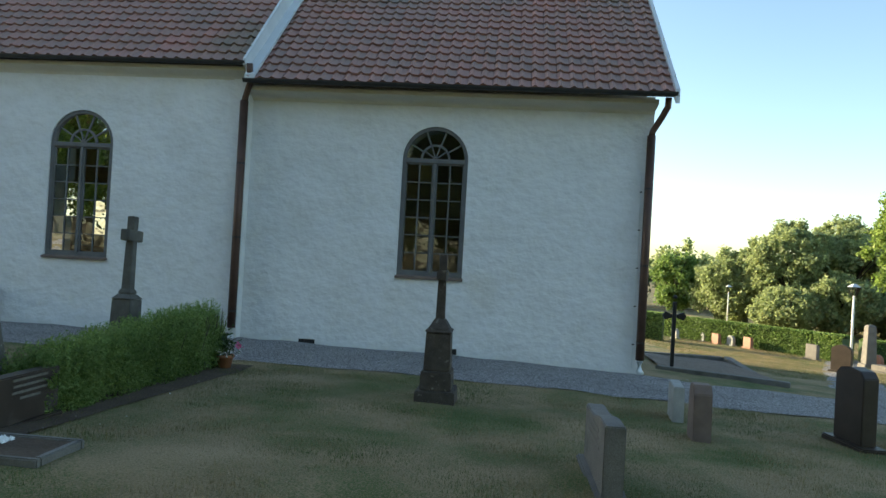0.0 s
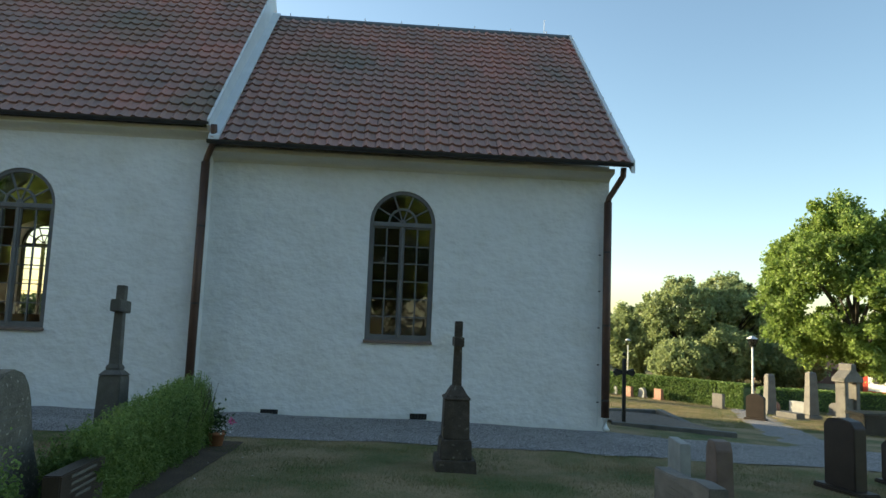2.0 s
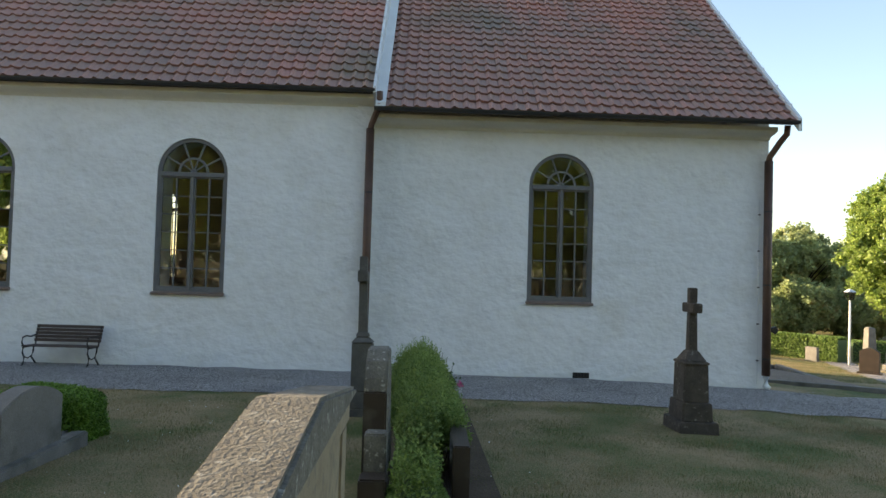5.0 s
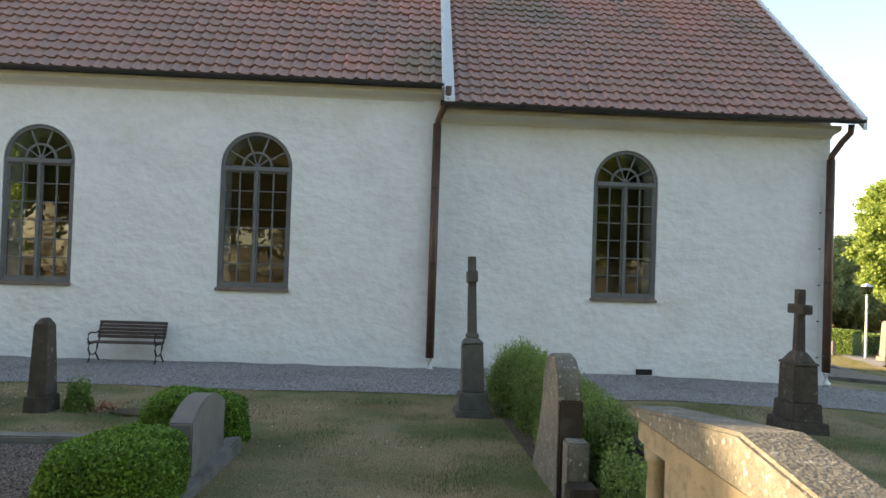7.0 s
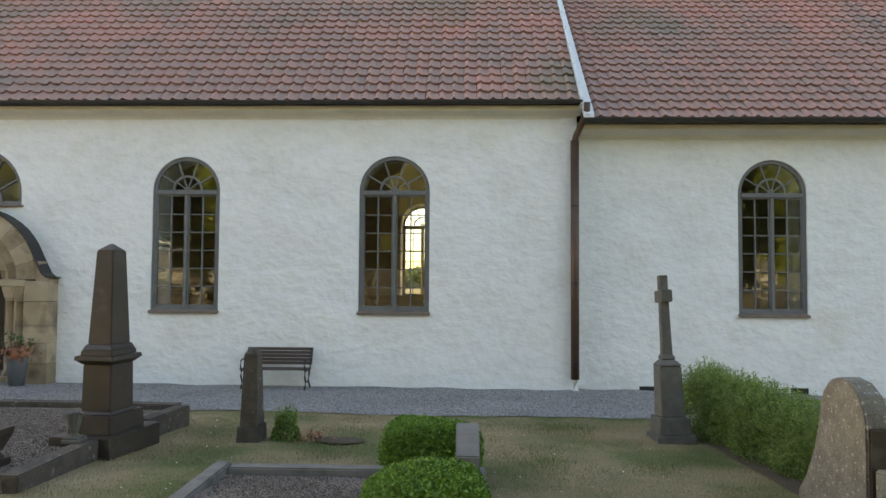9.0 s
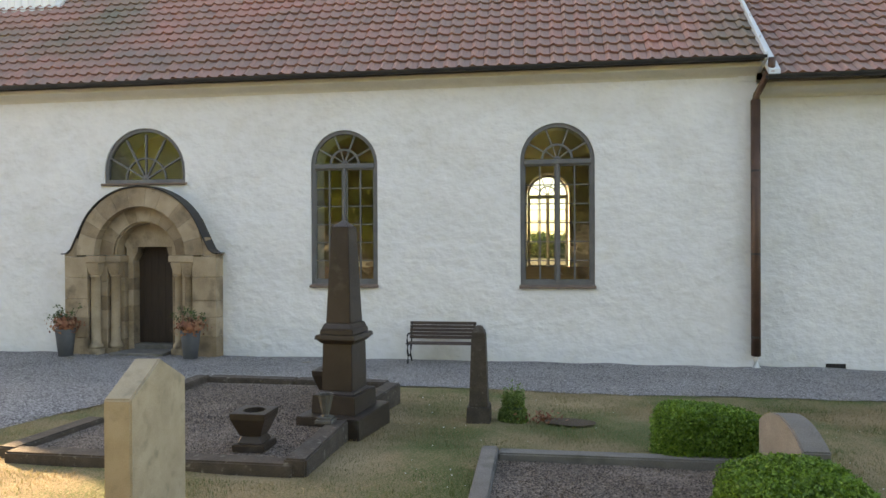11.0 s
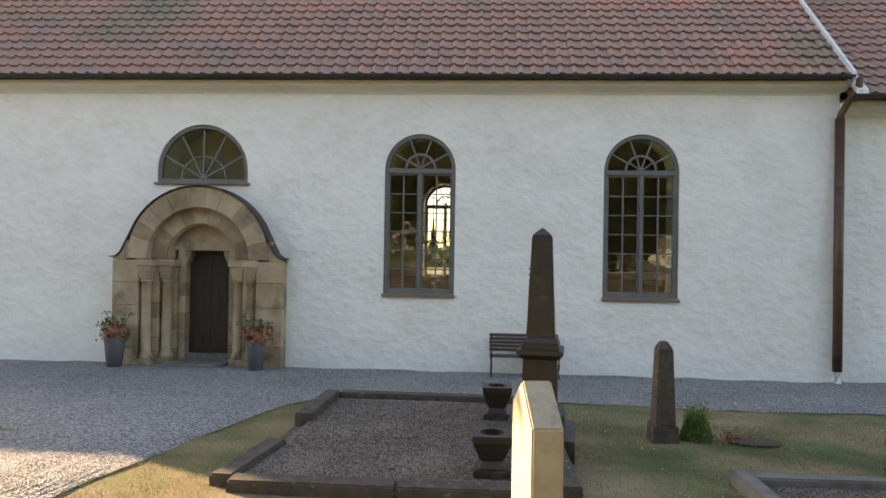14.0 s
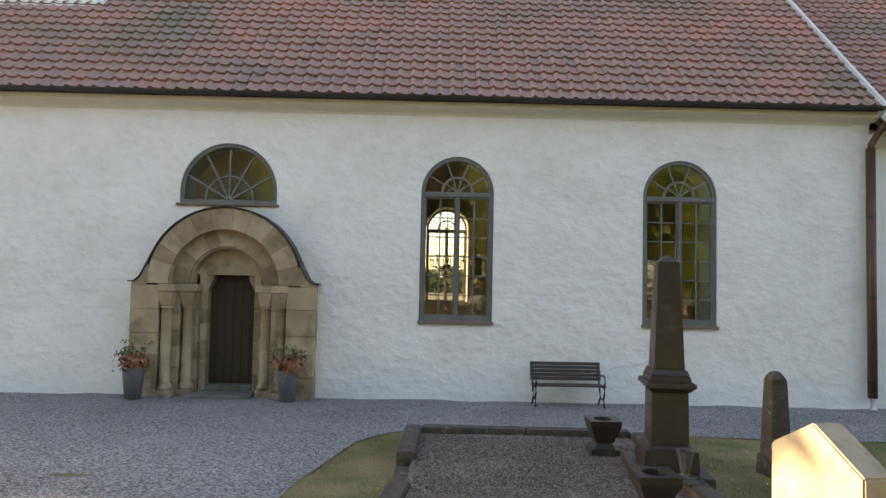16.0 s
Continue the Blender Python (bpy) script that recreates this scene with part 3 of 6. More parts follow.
def verge(parent_x, y0, z0, z1, x0, x1, drop, label, lift=0.12, foot=None):
    """A sheet-metal verge that follows the roof's edge."""
    run, rise = RIDGE_Y - y0, z1 - z0
    bm = bmesh.new()
    pts = [(y0 - 0.06, z0 - drop - 0.04), (y0 - 0.06, z0 + lift - 0.04), (RIDGE_Y, z1 + lift + 0.02), (RIDGE_Y, z1 - drop)]
    if foot:
        pts = [(y0 - 0.06, z0 - 0.05)] + pts[1:] + [(y0 + 0.35, z0 - foot)]
    prism(bm, pts, x0, x1, "x")
    pts = [(2 * RIDGE_Y - u, w) for u, w in pts]
    prism(bm, pts, x0, x1, "x")
    t = thing("verge_flashing", label, "flashing", parent_x, y0, z0, kind="structure")
    p = part("sheet", bm, ZINC, t)
    p.matrix_parent_inverse = t.matrix_basis.inverted()
    for k in range(9):
        f = (k + 0.5) / 9
        bm = bmesh.new()
        tube(bm, [(x1 - 0.03, y0 + run * f, z0 + rise * f + lift), (x1 - 0.03, y0 + run * f - 0.02, z0 + rise * f + lift + 0.07)], 0.014, 6)
        q = part("clip", bm, ZINC, t)
        q.matrix_parent_inverse = t.matrix_basis.inverted()
    return t


verge(EAST_X, 13.66, CH_EAVE, CH_RIDGE, EAST_X + 0.24, EAST_X + 0.32, 0.16, "pale grey metal verge on the chancel gable")
verge(SPLIT_X, 13.70, NAVE_EAVE, NAVE_RIDGE, SPLIT_X + 0.0, SPLIT_X + 0.06, 0.62, "pale grey metal flashing where nave roof meets chancel roof", foot=0.22)
bm = bmesh.new()
prism(bm, [(13.62, CH_EAVE + 0.03), (RIDGE_Y, CH_RIDGE + 0.14), (RIDGE_Y, CH_RIDGE + 0.18), (13.62, CH_EAVE + 0.12)], SPLIT_X + 0.06, SPLIT_X + 0.27, "x")
tagged(part("apron_flashing", bm, ZINC), "pale grey metal apron on the chancel roof", "flashing", kind="structure")

# cornices below the eaves
for x0, x1, eave, dy in ((NAVE_X0, SPLIT_X, NAVE_EAVE, 0.0), (SPLIT_X, EAST_X, CH_EAVE, 0.2)):
    bm = bmesh.new()
    prof = [(14.3, eave - 0.27), (14.112, eave - 0.27), (14.085, eave - 0.23), (14.03, eave - 0.20), (13.96, eave - 0.17), (13.90, eave - 0.15), (13.86, eave - 0.13), (13.86, eave - 0.045), (14.3, eave - 0.045)]
    prof = [(u + (dy if u > 14 else dy * 0.5), w) for u, w in prof]
    prism(bm, prof, x0 + 0.002, x1 - 0.002, "x")
    tagged(part("trim_cornice", bm, CORNICE), "cream plaster cornice under the eaves", "cornice", kind="structure")


def downpipe(x, top_x, eave, foot, y=13.99, label=""):
    t = thing("downpipe", label, "downpipe", x, y, foot)
    bm = bmesh.new()
    tube(bm, [(0, 0, 0.26), (0, 0, 2.4), (0, 0, eave - foot - 0.75)], 0.088, 14)
    part("pipe", bm, COPPER, t, smooth=True)
    bm = bmesh.new()
    tube(bm, [(0, 0, eave - foot - 0.78), (0.02 * (top_x > x), 0, eave - foot - 0.66), ((top_x - x) * 0.75, -0.1, eave - foot - 0.36), (top_x - x, -0.28, eave - foot - 0.2), (top_x - x, -0.31, eave - foot - 0.02)], 0.066, 12)
    part("elbow", bm, COPPER, t, smooth=True)
    bm = bmesh.new()
    tube(bm, [(0, 0, 0.24), (0, 0, 0.04), (0.03, -0.05, -0.02)], 0.07, 12)
    part("shoe", bm, ZINC, t, "grey metal foot of the pipe", smooth=True)
    for z in (0.6, 2.2, 3.8):
        bm = bmesh.new()
        lathe(bm, [(0.09, z), (0.09, z + 0.04)], 0, 0, 12)
        part("bracket", bm, GUTTER, t)
    return t


downpipe(-5.80, -5.60, NAVE_EAVE, -0.37, label="brown copper downpipe between nave and chancel")
downpipe(2.90, 3.14, CH_EAVE, -0.50, y=14.2, label="brown downpipe at the chancel corner with a white foot")
t = thing("lightning_conductor", "thin grey wire clipped to the chancel wall", "wire", 2.77, CH_Y, -0.45)
bm = bmesh.new()
tube(bm, [(0, -0.02, 0), (0.005, -0.025, 2.0), (-0.004, -0.02, 4.05)], 0.009, 6)
part("wire", bm, ZINC, t)
for z in (0.5, 1.3, 2.1, 2.9, 3.7):
    bm = bmesh.new()
    box(bm, -0.02, 0.02, -0.035, 0.02, z, z + 0.025)
    part("clip", bm, IRON, t)
t = thing("lightning_rod", "thin metal rod on the chancel ridge", "rod", 2.45, RIDGE_Y, CH_RIDGE)
bm = bmesh.new()
tube(bm, [(0, 0, 0), (0, 0, 0.55)], 0.008, 6)
part("rod", bm, ZINC, t)


# ---- windows ----
def arched_frame(bm, xc, hw, foot, spring, width, y0, y1, n=20):
    """A frame of that width inside a round-headed opening."""
    outer = [(xc - hw, foot)] + arch_points(xc, hw, spring, n) + [(xc + hw, foot)]
    inner = [(xc - hw + width, foot + width)] + arch_points(xc, hw - width, spring, n) + [(xc + hw - width, foot + width)]
    rings = [[bm.verts.new((u, y, w)) for u, w in ring] for ring, y in ((outer, y0), (inner, y0), (inner, y1), (outer, y1))]
    m = len(outer)
    for k in range(m):
        j = (k + 1) % m
        for a, b in zip(rings, rings[1:] + rings[:1]):
            bm.faces.new((a[k], a[j], b[j], b[k]))


def spokes(bm, xc, zc, r0, r1, angles, w, y0, y1):
    for a in angles:
        c, s = math.cos(radians(a)), math.sin(radians(a))
        bm2 = [(xc + r0 * c - w * s, zc + r0 * s + w * c), (xc + r0 * c + w * s, zc + r0 * s - w * c), (xc + r1 * c + w * s, zc + r1 * s - w * c), (xc + r1 * c - w * s, zc + r1 * s + w * c)]
        prism(bm, bm2, y0, y1, "y")


def half_ring(bm, xc, zc, r, w, y0, y1, n=16):
    a = [(xc - (r + w) * math.cos(math.pi * k / n), zc + (r + w) * math.sin(math.pi * k / n)) for k in range(n + 1)]
    b = [(xc + (r - w) * math.cos(math.pi * k / n), zc + (r - w) * math.sin(math.pi * k / n)) for k in range(n + 1)]
    pts = a + b
    m = n + 1
    rings = [[bm.verts.new((u, y, w_)) for u, w_ in q] for q, y in ((a, y0), (b[::-1], y0), (b[::-1], y1), (a, y1))]
    for k in range(n):
        for p, q in zip(rings, rings[1:] + rings[:1]):
            bm.faces.new((p[k], p[k + 1], q[k + 1], q[k]))


def church_window(name, xc, hw, y, face, label):
    """Grey casement window with a fanlight head. y: the plane of the frame; face: -1 looks south, 1 north."""
    foot, spring = W_FOOT, W_SPRING
    t = thing(name, label, "window", xc, y, foot, kind="structure")
    inv = t.matrix_basis.inverted()

    def add(pname, bm, mat, label=""):
        p = part(pname, bm, mat, t, label)
        p.matrix_parent_inverse = inv
        return p
    y0, y1 = y - 0.05, y + 0.05
    bm = bmesh.new()
    arched_frame(bm, xc, hw - 0.003, foot + 0.01, spring, 0.075, y0, y1)
    add("window_frame", bm, FRAME, "blue-grey painted wooden frame")
    tz = spring - 0.03
    bm = bmesh.new()
    box(bm, xc - hw + 0.07, xc + hw - 0.07, y0 - 0.02, y1, tz - 0.055, tz + 0.045)
    bevel(bm, 0.01, 1)
    add("transom", bm, FRAME)
    bm = bmesh.new()
    box(bm, xc - 0.027, xc + 0.027, y0 - 0.02, y1, foot + 0.07, tz - 0.055)
    bevel(bm, 0.008, 1)
    add("mullion", bm, FRAME)
    for s in (-1, 1):
        a, b = xc + s * 0.029, xc + s * (hw - 0.078)
        lo, hi = min(a, b), max(a, b)
        bm = bmesh.new()
        box(bm, lo, hi, y0 + 0.02, y1 - 0.02, foot + 0.085, foot + 0.13)
        box(bm, lo, hi, y0 + 0.02, y1 - 0.02, tz - 0.085, tz - 0.055)
        box(bm, lo, lo + 0.03, y0 + 0.021, y1 - 0.021, foot + 0.13, tz - 0.085)
        box(bm, hi - 0.03, hi, y0 + 0.021, y1 - 0.021, foot + 0.13, tz - 0.085)
        add("casement", bm, FRAME)
        mid = (lo + hi) / 2
        bm = bmesh.new()
        box(bm, mid - 0.014, mid + 0.014, y0 + 0.03, y1 - 0.03, foot + 0.13, tz - 0.085)
        add("glazing_bar", bm, FRAME)
        rows = [foot + 0.13 + (tz - 0.085 - foot - 0.13) * k / 6 for k in range(7)]
        for z in rows[1:-1]:
            bm = bmesh.new()
            box(bm, lo + 0.03, hi - 0.03, y0 + 0.032, y1 - 0.032, z - 0.011, z + 0.011)
            add("glazing_bar", bm, FRAME)
        rng = random.Random(int(xc * 100) + s)
        for za, zb in zip(rows, rows[1:]):
            for xa, xb in ((lo + 0.03, mid), (mid, hi - 0.03)):
                bm = bmesh.new()
                e = [rng.uniform(-0.004, 0.004) for _ in range(3)]
                bm.faces.new([bm.verts.new(c) for c in ((xa, y + e[0], za), (xb, y + e[1], za), (xb, y + e[2], zb), (xa, y + e[0] + e[2] - e[1], zb))])
                p = add("pane", bm, GLASS)
                p.visible_shadow = False
    zc = tz + 0.045
    R = hw - 0.07
    bm = bmesh.new()
    spokes(bm, xc, zc, 0.30, R + 0.02, (30, 70, 110, 150), 0.015, y0 + 0.03, y1 - 0.03)
    half_ring(bm, xc, zc, 0.30, 0.022, y0 + 0.025, y1 - 0.025)
    spokes(bm, xc, zc, 0.05, 0.30, (36, 72, 108, 144), 0.012, y0 + 0.03, y1 - 0.03)
    half_ring(bm, xc, zc, 0.045, 0.02, y0 + 0.025, y1 - 0.025)
    add("fan_bars", bm, FRAME)
    bm = bmesh.new()
    bm.faces.new([bm.verts.new((u, y + 0.002, w)) for u, w in [(xc - R, zc)] + arch_points(xc, R, spring) + [(xc + R, zc)]])
    p = add("pane", bm, GLASS)
    p.visible_shadow = False
    if face < 0:
        bm = bmesh.new()
        w = y - 0.085
        prism(bm, [(w + 0.1, foot - 0.02), (w - 0.07, foot - 0.055), (w - 0.07, foot - 0.005), (w + 0.1, foot + 0.035)], xc - hw - 0.022, xc + hw + 0.022, "x")
        bevel(bm, 0.008, 1)
        add("window_sill", bm, SILL, "thin brown stone sill")
    return t


win = "tall round-headed window with grey bars and fanlight head"
church_window("window_1", CH_WINDOW[0], CH_WINDOW[1], CH_Y + 0.085, -1, win + " in the chancel wall")
church_window("window_2", *NAVE_WINDOWS[0], WALL_Y + 0.085, -1, win + " above the bench")
church_window("window_3", *NAVE_WINDOWS[1], WALL_Y + 0.085, -1, win + " beside the portal")
for k, x in enumerate((-18.4, -14.02, -9.58)):
    church_window("window_%d" % (k + 5), x, 0.71 if x < -2 else 0.68, 24.05, 1, "round-headed window of the far north wall seen through the church")


def fanlight(xc, hw, foot, spring, y):
    t = thing("window_4", "half-round fanlight with radiating bars above the portal", "window", xc, y, foot, kind="structure")
    inv = t.matrix_basis.inverted()
    bm = bmesh.new()
    arched_frame(bm, xc, hw - 0.003, foot + 0.005, spring, 0.075, y - 0.05, y + 0.05)
    part("window_frame", bm, FRAME, t).matrix_parent_inverse = inv
    zc, R = foot + 0.085, hw - 0.07
    bm = bmesh.new()
    spokes(bm, xc, zc, 0.06, R + 0.1, (30, 62, 90, 118, 150), 0.018, y - 0.03, y + 0.03)
    half_ring(bm, xc, zc, 0.47, 0.016, y - 0.028, y + 0.028)
    half_ring(bm, xc, zc, 0.05, 0.03, y - 0.032, y + 0.032)
    part("fan_bars", bm, FRAME, t).matrix_parent_inverse = inv
    bm = bmesh.new()
    bm.faces.new([bm.verts.new((u, y, w)) for u, w in [(xc - R, zc - 0.02)] + arch_points(xc, R, spring) + [(xc + R, zc - 0.02)]])
    p = part("pane", bm, GLASS, t)
    p.matrix_parent_inverse = inv
    p.visible_shadow = False
    bm = bmesh.new()
    box(bm, xc - hw - 0.05, xc + hw + 0.05, WALL_Y - 0.06, WALL_Y + 0.12, foot - 0.05, foot - 0.002)
    part("window_sill", bevel(bm, 0.008, 1), SILL, t).matrix_parent_inverse = inv


fanlight(*FAN, WALL_Y + 0.085)


# ---- the portal ----
def portal():
    t = thing("portal", "stepped romanesque sandstone doorway with paired columns and a dark metal edge", "portal", DOOR_X, 13.8, -0.34, kind="structure")
    cz = 1.86 + 0.34            # height of the arch centre above the foot
    rng = random.Random(3)
    top_outline = [(1.76, cz - 0.02), (1.66, cz + 0.02), (1.55, cz + 0.14), (1.48, cz + 0.32)]

    def pier(x0, x1, y0, y1, z1, courses, name="block"):
        z = 0.0
        hs = [rng.uniform(0.8, 1.2) for _ in range(courses)]
        for h in hs:
            hh = z1 * h / sum(hs)
            bm = bmesh.new()
            box(bm, x0, x1, y0, y1, z + 0.003, z + hh - 0.003)
            part(name, bevel(bm, 0.008, 1), SANDSTONE, t)
            z += hh
    for s in (-1, 1):
        a = sorted((s * 1.22, s * 1.76))
        pier(a[0], a[1], 0.0, 0.36, cz - 0.03, 5)
        a = sorted((s * 0.88, s * 1.22))
        pier(a[0] + 0.003, a[1] - 0.003, 0.20, 0.7, cz - 0.16, 6)
        a = sorted((s * 0.60, s * 0.88))
        pier(a[0] + 0.003, a[1] - 0.003, 0.40, 0.8, cz - 0.16, 6)
        a = sorted((s * 0.465, s * 0.60))
        pier(a[0] + 0.003, a[1] - 0.003, 0.52, 0.9, cz - 0.16, 6)
        for cx, cy in ((1.10, 0.12), (0.76, 0.32)):
            x = s * cx
            bm = bmesh.new()
            box(bm, x - 0.15, x + 0.15, cy - 0.13, cy + 0.13, 0.0, 0.16)
            part("plinth", bevel(bm, 0.012, 1), SANDSTONE, t)
            bm = bmesh.new()
            lathe(bm, [(0.14, 0.16), (0.15, 0.2), (0.135, 0.24), (0.115, 0.27), (0.105, 0.3), (0.10, 1.0), (0.098, 1.72), (0.12, 1.73), (0.12, 1.76), (0.10, 1.77)], x, cy, 16)
            part("column", bm, SANDSTONE, t, smooth=True)
            bm = bmesh.new()
            frustum(bm, x, cy, 1.77, 2.04, 0.10, 0.10, 0.155, 0.15)
            part("capital", bevel(bm, 0.02, 2), SANDSTONE, t)
        a = sorted((s * 0.60, s * 1.26))
        bm = bmesh.new()
        prism(bm, [(s * 1.26, -0.012), (s * 1.26, 0.5), (s * 0.56, 0.8), (s * 0.56, 0.19), (s * 0.92, 0.19), (s * 0.92, -0.012)], cz - 0.155, cz - 0.01, "z")
        part("impost", bevel(bm, 0.012, 1), SANDSTONE, t)

    def ring(r0, r1, y0, y1, n, name):
        """An arch of wedge stones."""
        cuts = sorted(rng.uniform(-0.25, 0.25) / n + (k + 1) / n for k in range(n - 1))
        edges = [0.0] + cuts + [1.0]
        for a, b in zip(edges, edges[1:]):
            bm = bmesh.new()
            m = max(2, int((b - a) * 26))
            aa = [math.pi * (a + (b - a) * k / m) for k in range(m + 1)]
            g = 0.003 / r1
            aa[0] += g
            aa[-1] -= g
            pts = [(r0 * math.cos(q), cz + r0 * math.sin(q)) for q in aa] + [(r1 * math.cos(q), cz + r1 * math.sin(q)) for q in aa[::-1]]
            quads = len(aa)
            v0 = [[bm.verts.new((u, y, w)) for u, w in pts] for y in (y0, y1)]
            tot = len(pts)
            for k in range(quads - 1):
                bm.faces.new((v0[0][k], v0[0][k + 1], v0[0][tot - 2 - k], v0[0][tot - 1 - k]))
                bm.faces.new((v0[1][k], v0[1][tot - 1 - k], v0[1][tot - 2 - k], v0[1][k + 1]))
            for k in range(tot):
                j = (k + 1) % tot
                bm.faces.new((v0[0][j], v0[0][k], v0[1][k], v0[1][j]))
            part(name, bm, SANDSTONE, t)
    ring(1.06, 1.47, 0.0, 0.34, 11, "voussoir")
    ring(0.74, 1.06, 0.20, 0.55, 9, "voussoir")
    ring(0.70, 0.74, 0.26, 0.6, 7, "voussoir")
    # shoulders between arch and piers
    for s in (-1, 1):
        bm = bmesh.new()
        pts = [(s * 1.76, cz - 0.027), (s * 1.755, cz + 0.02), (s * 1.66, cz + 0.05), (s * 1.57, cz + 0.17), (s * 1.50, cz + 0.38), (s * 1.44, cz + 0.36), (s * 1.468, cz + 0.1), (s * 1.472, cz - 0.027)]
        prism(bm, pts, 0.004, 0.33, "y")
        part("shoulder", bm, SANDSTONE, t)
    # dark sheet along the upper edge
    outline = [(-1.82, cz + 0.02), (-1.70, cz + 0.035), (-1.60, cz + 0.11), (-1.54, cz + 0.22)]
    arc = [(1.485 * math.cos(math.pi - math.pi * k / 24), cz + 1.485 * math.sin(math.pi - math.pi * k / 24)) for k in range(3, 22)]
    line = outline + arc + [(-u, w) for u, w in outline[::-1]]
    bm = bmesh.new()
    rows = []
    for k, (u, w) in enumerate(line):
        d = Vector((line[min(k + 1, len(line) - 1)][0] - line[max(k - 1, 0)][0], line[min(k + 1, len(line) - 1)][1] - line[max(k - 1, 0)][1])).normalized()
        nx, nz = -d.y, d.x
        rows.append([bm.verts.new(c) for c in ((u, -0.035, w), (u + nx * 0.022, -0.035, w + nz * 0.022), (u + nx * 0.03, 0.36, w + nz * 0.03), (u, 0.36, w))])
    for a, b in zip(rows, rows[1:]):
        for k in range(4):
            bm.faces.new((a[k], a[(k + 1) % 4], b[(k + 1) % 4], b[k]))
    part("edge_flashing", bm, GUTTER, t, "dark metal edge strip")
    bm = bmesh.new()
    pts = [(0.74 * math.cos(math.pi * k / 20), cz - 0.012 + 0.74 * math.sin(math.pi * k / 20)) for k in range(21)]
    flat = [(u, w) for u, w in pts if w > 2.39]
    corner = [(-0.62, 2.37), (-0.62, 2.03), (-0.47, 2.03), (-0.47, 2.38), (0.47, 2.38), (0.47, 2.03), (0.62, 2.03), (0.62, 2.37)]
    prism(bm, flat + corner, 0.50, 0.75, "y")
    part("tympanum", bevel(bm, 0.006, 1), SANDSTONE, t)
    for s in (-1, 1):
        bm = bmesh.new()
        prism(bm, [(s * 0.48, 2.06), (s * 0.48, 2.375), (s * 0.34, 2.375), (s * 0.37, 2.24), (s * 0.44, 2.12)], 0.51, 0.8, "y")
        part("corbel", bevel(bm, 0.01, 1), SANDSTONE, t)
    bm = bmesh.new()
    prism(bm, [(-0.66, -0.10), (0.62, -0.14), (0.52, 0.52), (-0.52, 0.52)], 0.0, 0.10, "z")
    part("doorstep", bevel(bm, 0.012, 1), GREYGRANITE, t, "worn grey stone doorstep")
    bm = bmesh.new()
    box(bm, -0.46, 0.46, 0.52, 0.95, 0.0, 0.2)
    part("threshold", bevel(bm, 0.012, 1), GREYGRANITE, t)
    return t


portal()
d = thing("door_1", "dark stained plank door standing shut in the portal", "door", DOOR_X, 14.56, -0.13, kind="structure")
for k in range(6):
    bm = bmesh.new()
    box(bm, -0.51 + k * 0.17 + 0.0015, -0.51 + (k + 1) * 0.17 - 0.0015, 0, 0.05, 0, 2.35)
    part("plank", bevel(bm, 0.003, 1), DOORWOOD, d)
bm = bmesh.new()
box(bm, -0.60, 0.60, 0.055, 0.09, -0.05, 2.45)
part("door_back", bm, DOORWOOD, d)
bm = bmesh.new()
tube(bm, [(0.36, -0.005, 1.02), (0.36, -0.05, 1.02), (0.27, -0.055, 1.02)], 0.01, 8)
part("door_handle", bm, IRON, d, "black iron handle")

# ---- the tower ----
tw = thing("tower", "white boarded tower rising through the nave roof", "tower", -22.45, 16.45, 8.0, kind="structure")
bm = bmesh.new()
box(bm, -5.6, 0, 0, 5.5, -1.0, 12)
part("tower_wall", bm, TOWERBOARD, tw)
for k in range(28):
    bm = bmesh.new()
    box(bm, -5.6 + k * 0.2 + 0.008, -5.6 + (k + 1) * 0.2 - 0.008, -0.025, -0.002, 0.25, 12)
    part("board", bm, TOWERBOARD, tw)
for k in range(27):
    bm = bmesh.new()
    y = k * 0.2
    box(bm, 0.002, 0.025, y + 0.008, y + 0.192, max(0.25, 0.3 + y * 1.04) if y < 2.8 else 3.2, 12)
    part("board", bm, TOWERBOARD, tw)
bm = bmesh.new()
box(bm, -5.7, 0.04, -0.12, -0.03, 0.16, 0.34)
prism(bm, [(-0.12, 0.16), (-0.12, 0.36), (2.76, 3.42), (2.76, 3.1)], 0.03, 0.16, "x")
part("base_flashing", bm, ZINC, tw, "pale metal flashing at the tower's foot")
bm = bmesh.new()
frustum(bm, -2.8, 2.75, 12, 18, 3.0, 3.0, 0.1, 0.1)
part("spire", bm, GUTTER, tw)
# vents low in the wall
for x in (-4.22, -1.10):
    v = thing("wall_vent", "small black vent grating at the foot of the wall", "vent", x, CH_Y + 0.0, -0.355, group="wall vents")
    bm = bmesh.new()
    box(bm, -0.18, 0.18, -0.012, 0.03, -0.06, 0.06)
    part("frame", bm, IRON, v)
    for k in range(5):
        bm = bmesh.new()
        box(bm, -0.15 + k * 0.066, -0.115 + k * 0.066, -0.02, -0.013, -0.045, 0.045)
        part("slat", bm, GUTTER, v)

# pews and a chandelier show dimly through the windows
for row in range(9):
    x = -20.5 + row * 1.6
    p = thing("pew", "brown wooden church pew seen through the windows", "pew", x, 16.2, -0.2, group="pews")
    bm = bmesh.new()
    box(bm, 0, 0.05, 0, 5.8, 0.05, 1.42)
    part("backrest", bm, PEW, p)
    bm = bmesh.new()
    box(bm, 0.05, 0.5, 0, 5.8, 0.4, 0.45)
    part("seat", bm, PEW, p)
    for y in (0, 5.76):
        bm = bmesh.new()
        box(bm, -0.05, 1.55, y, y + 0.04, 0, 1.55)
        part("bench_end", bm, PEW, p)


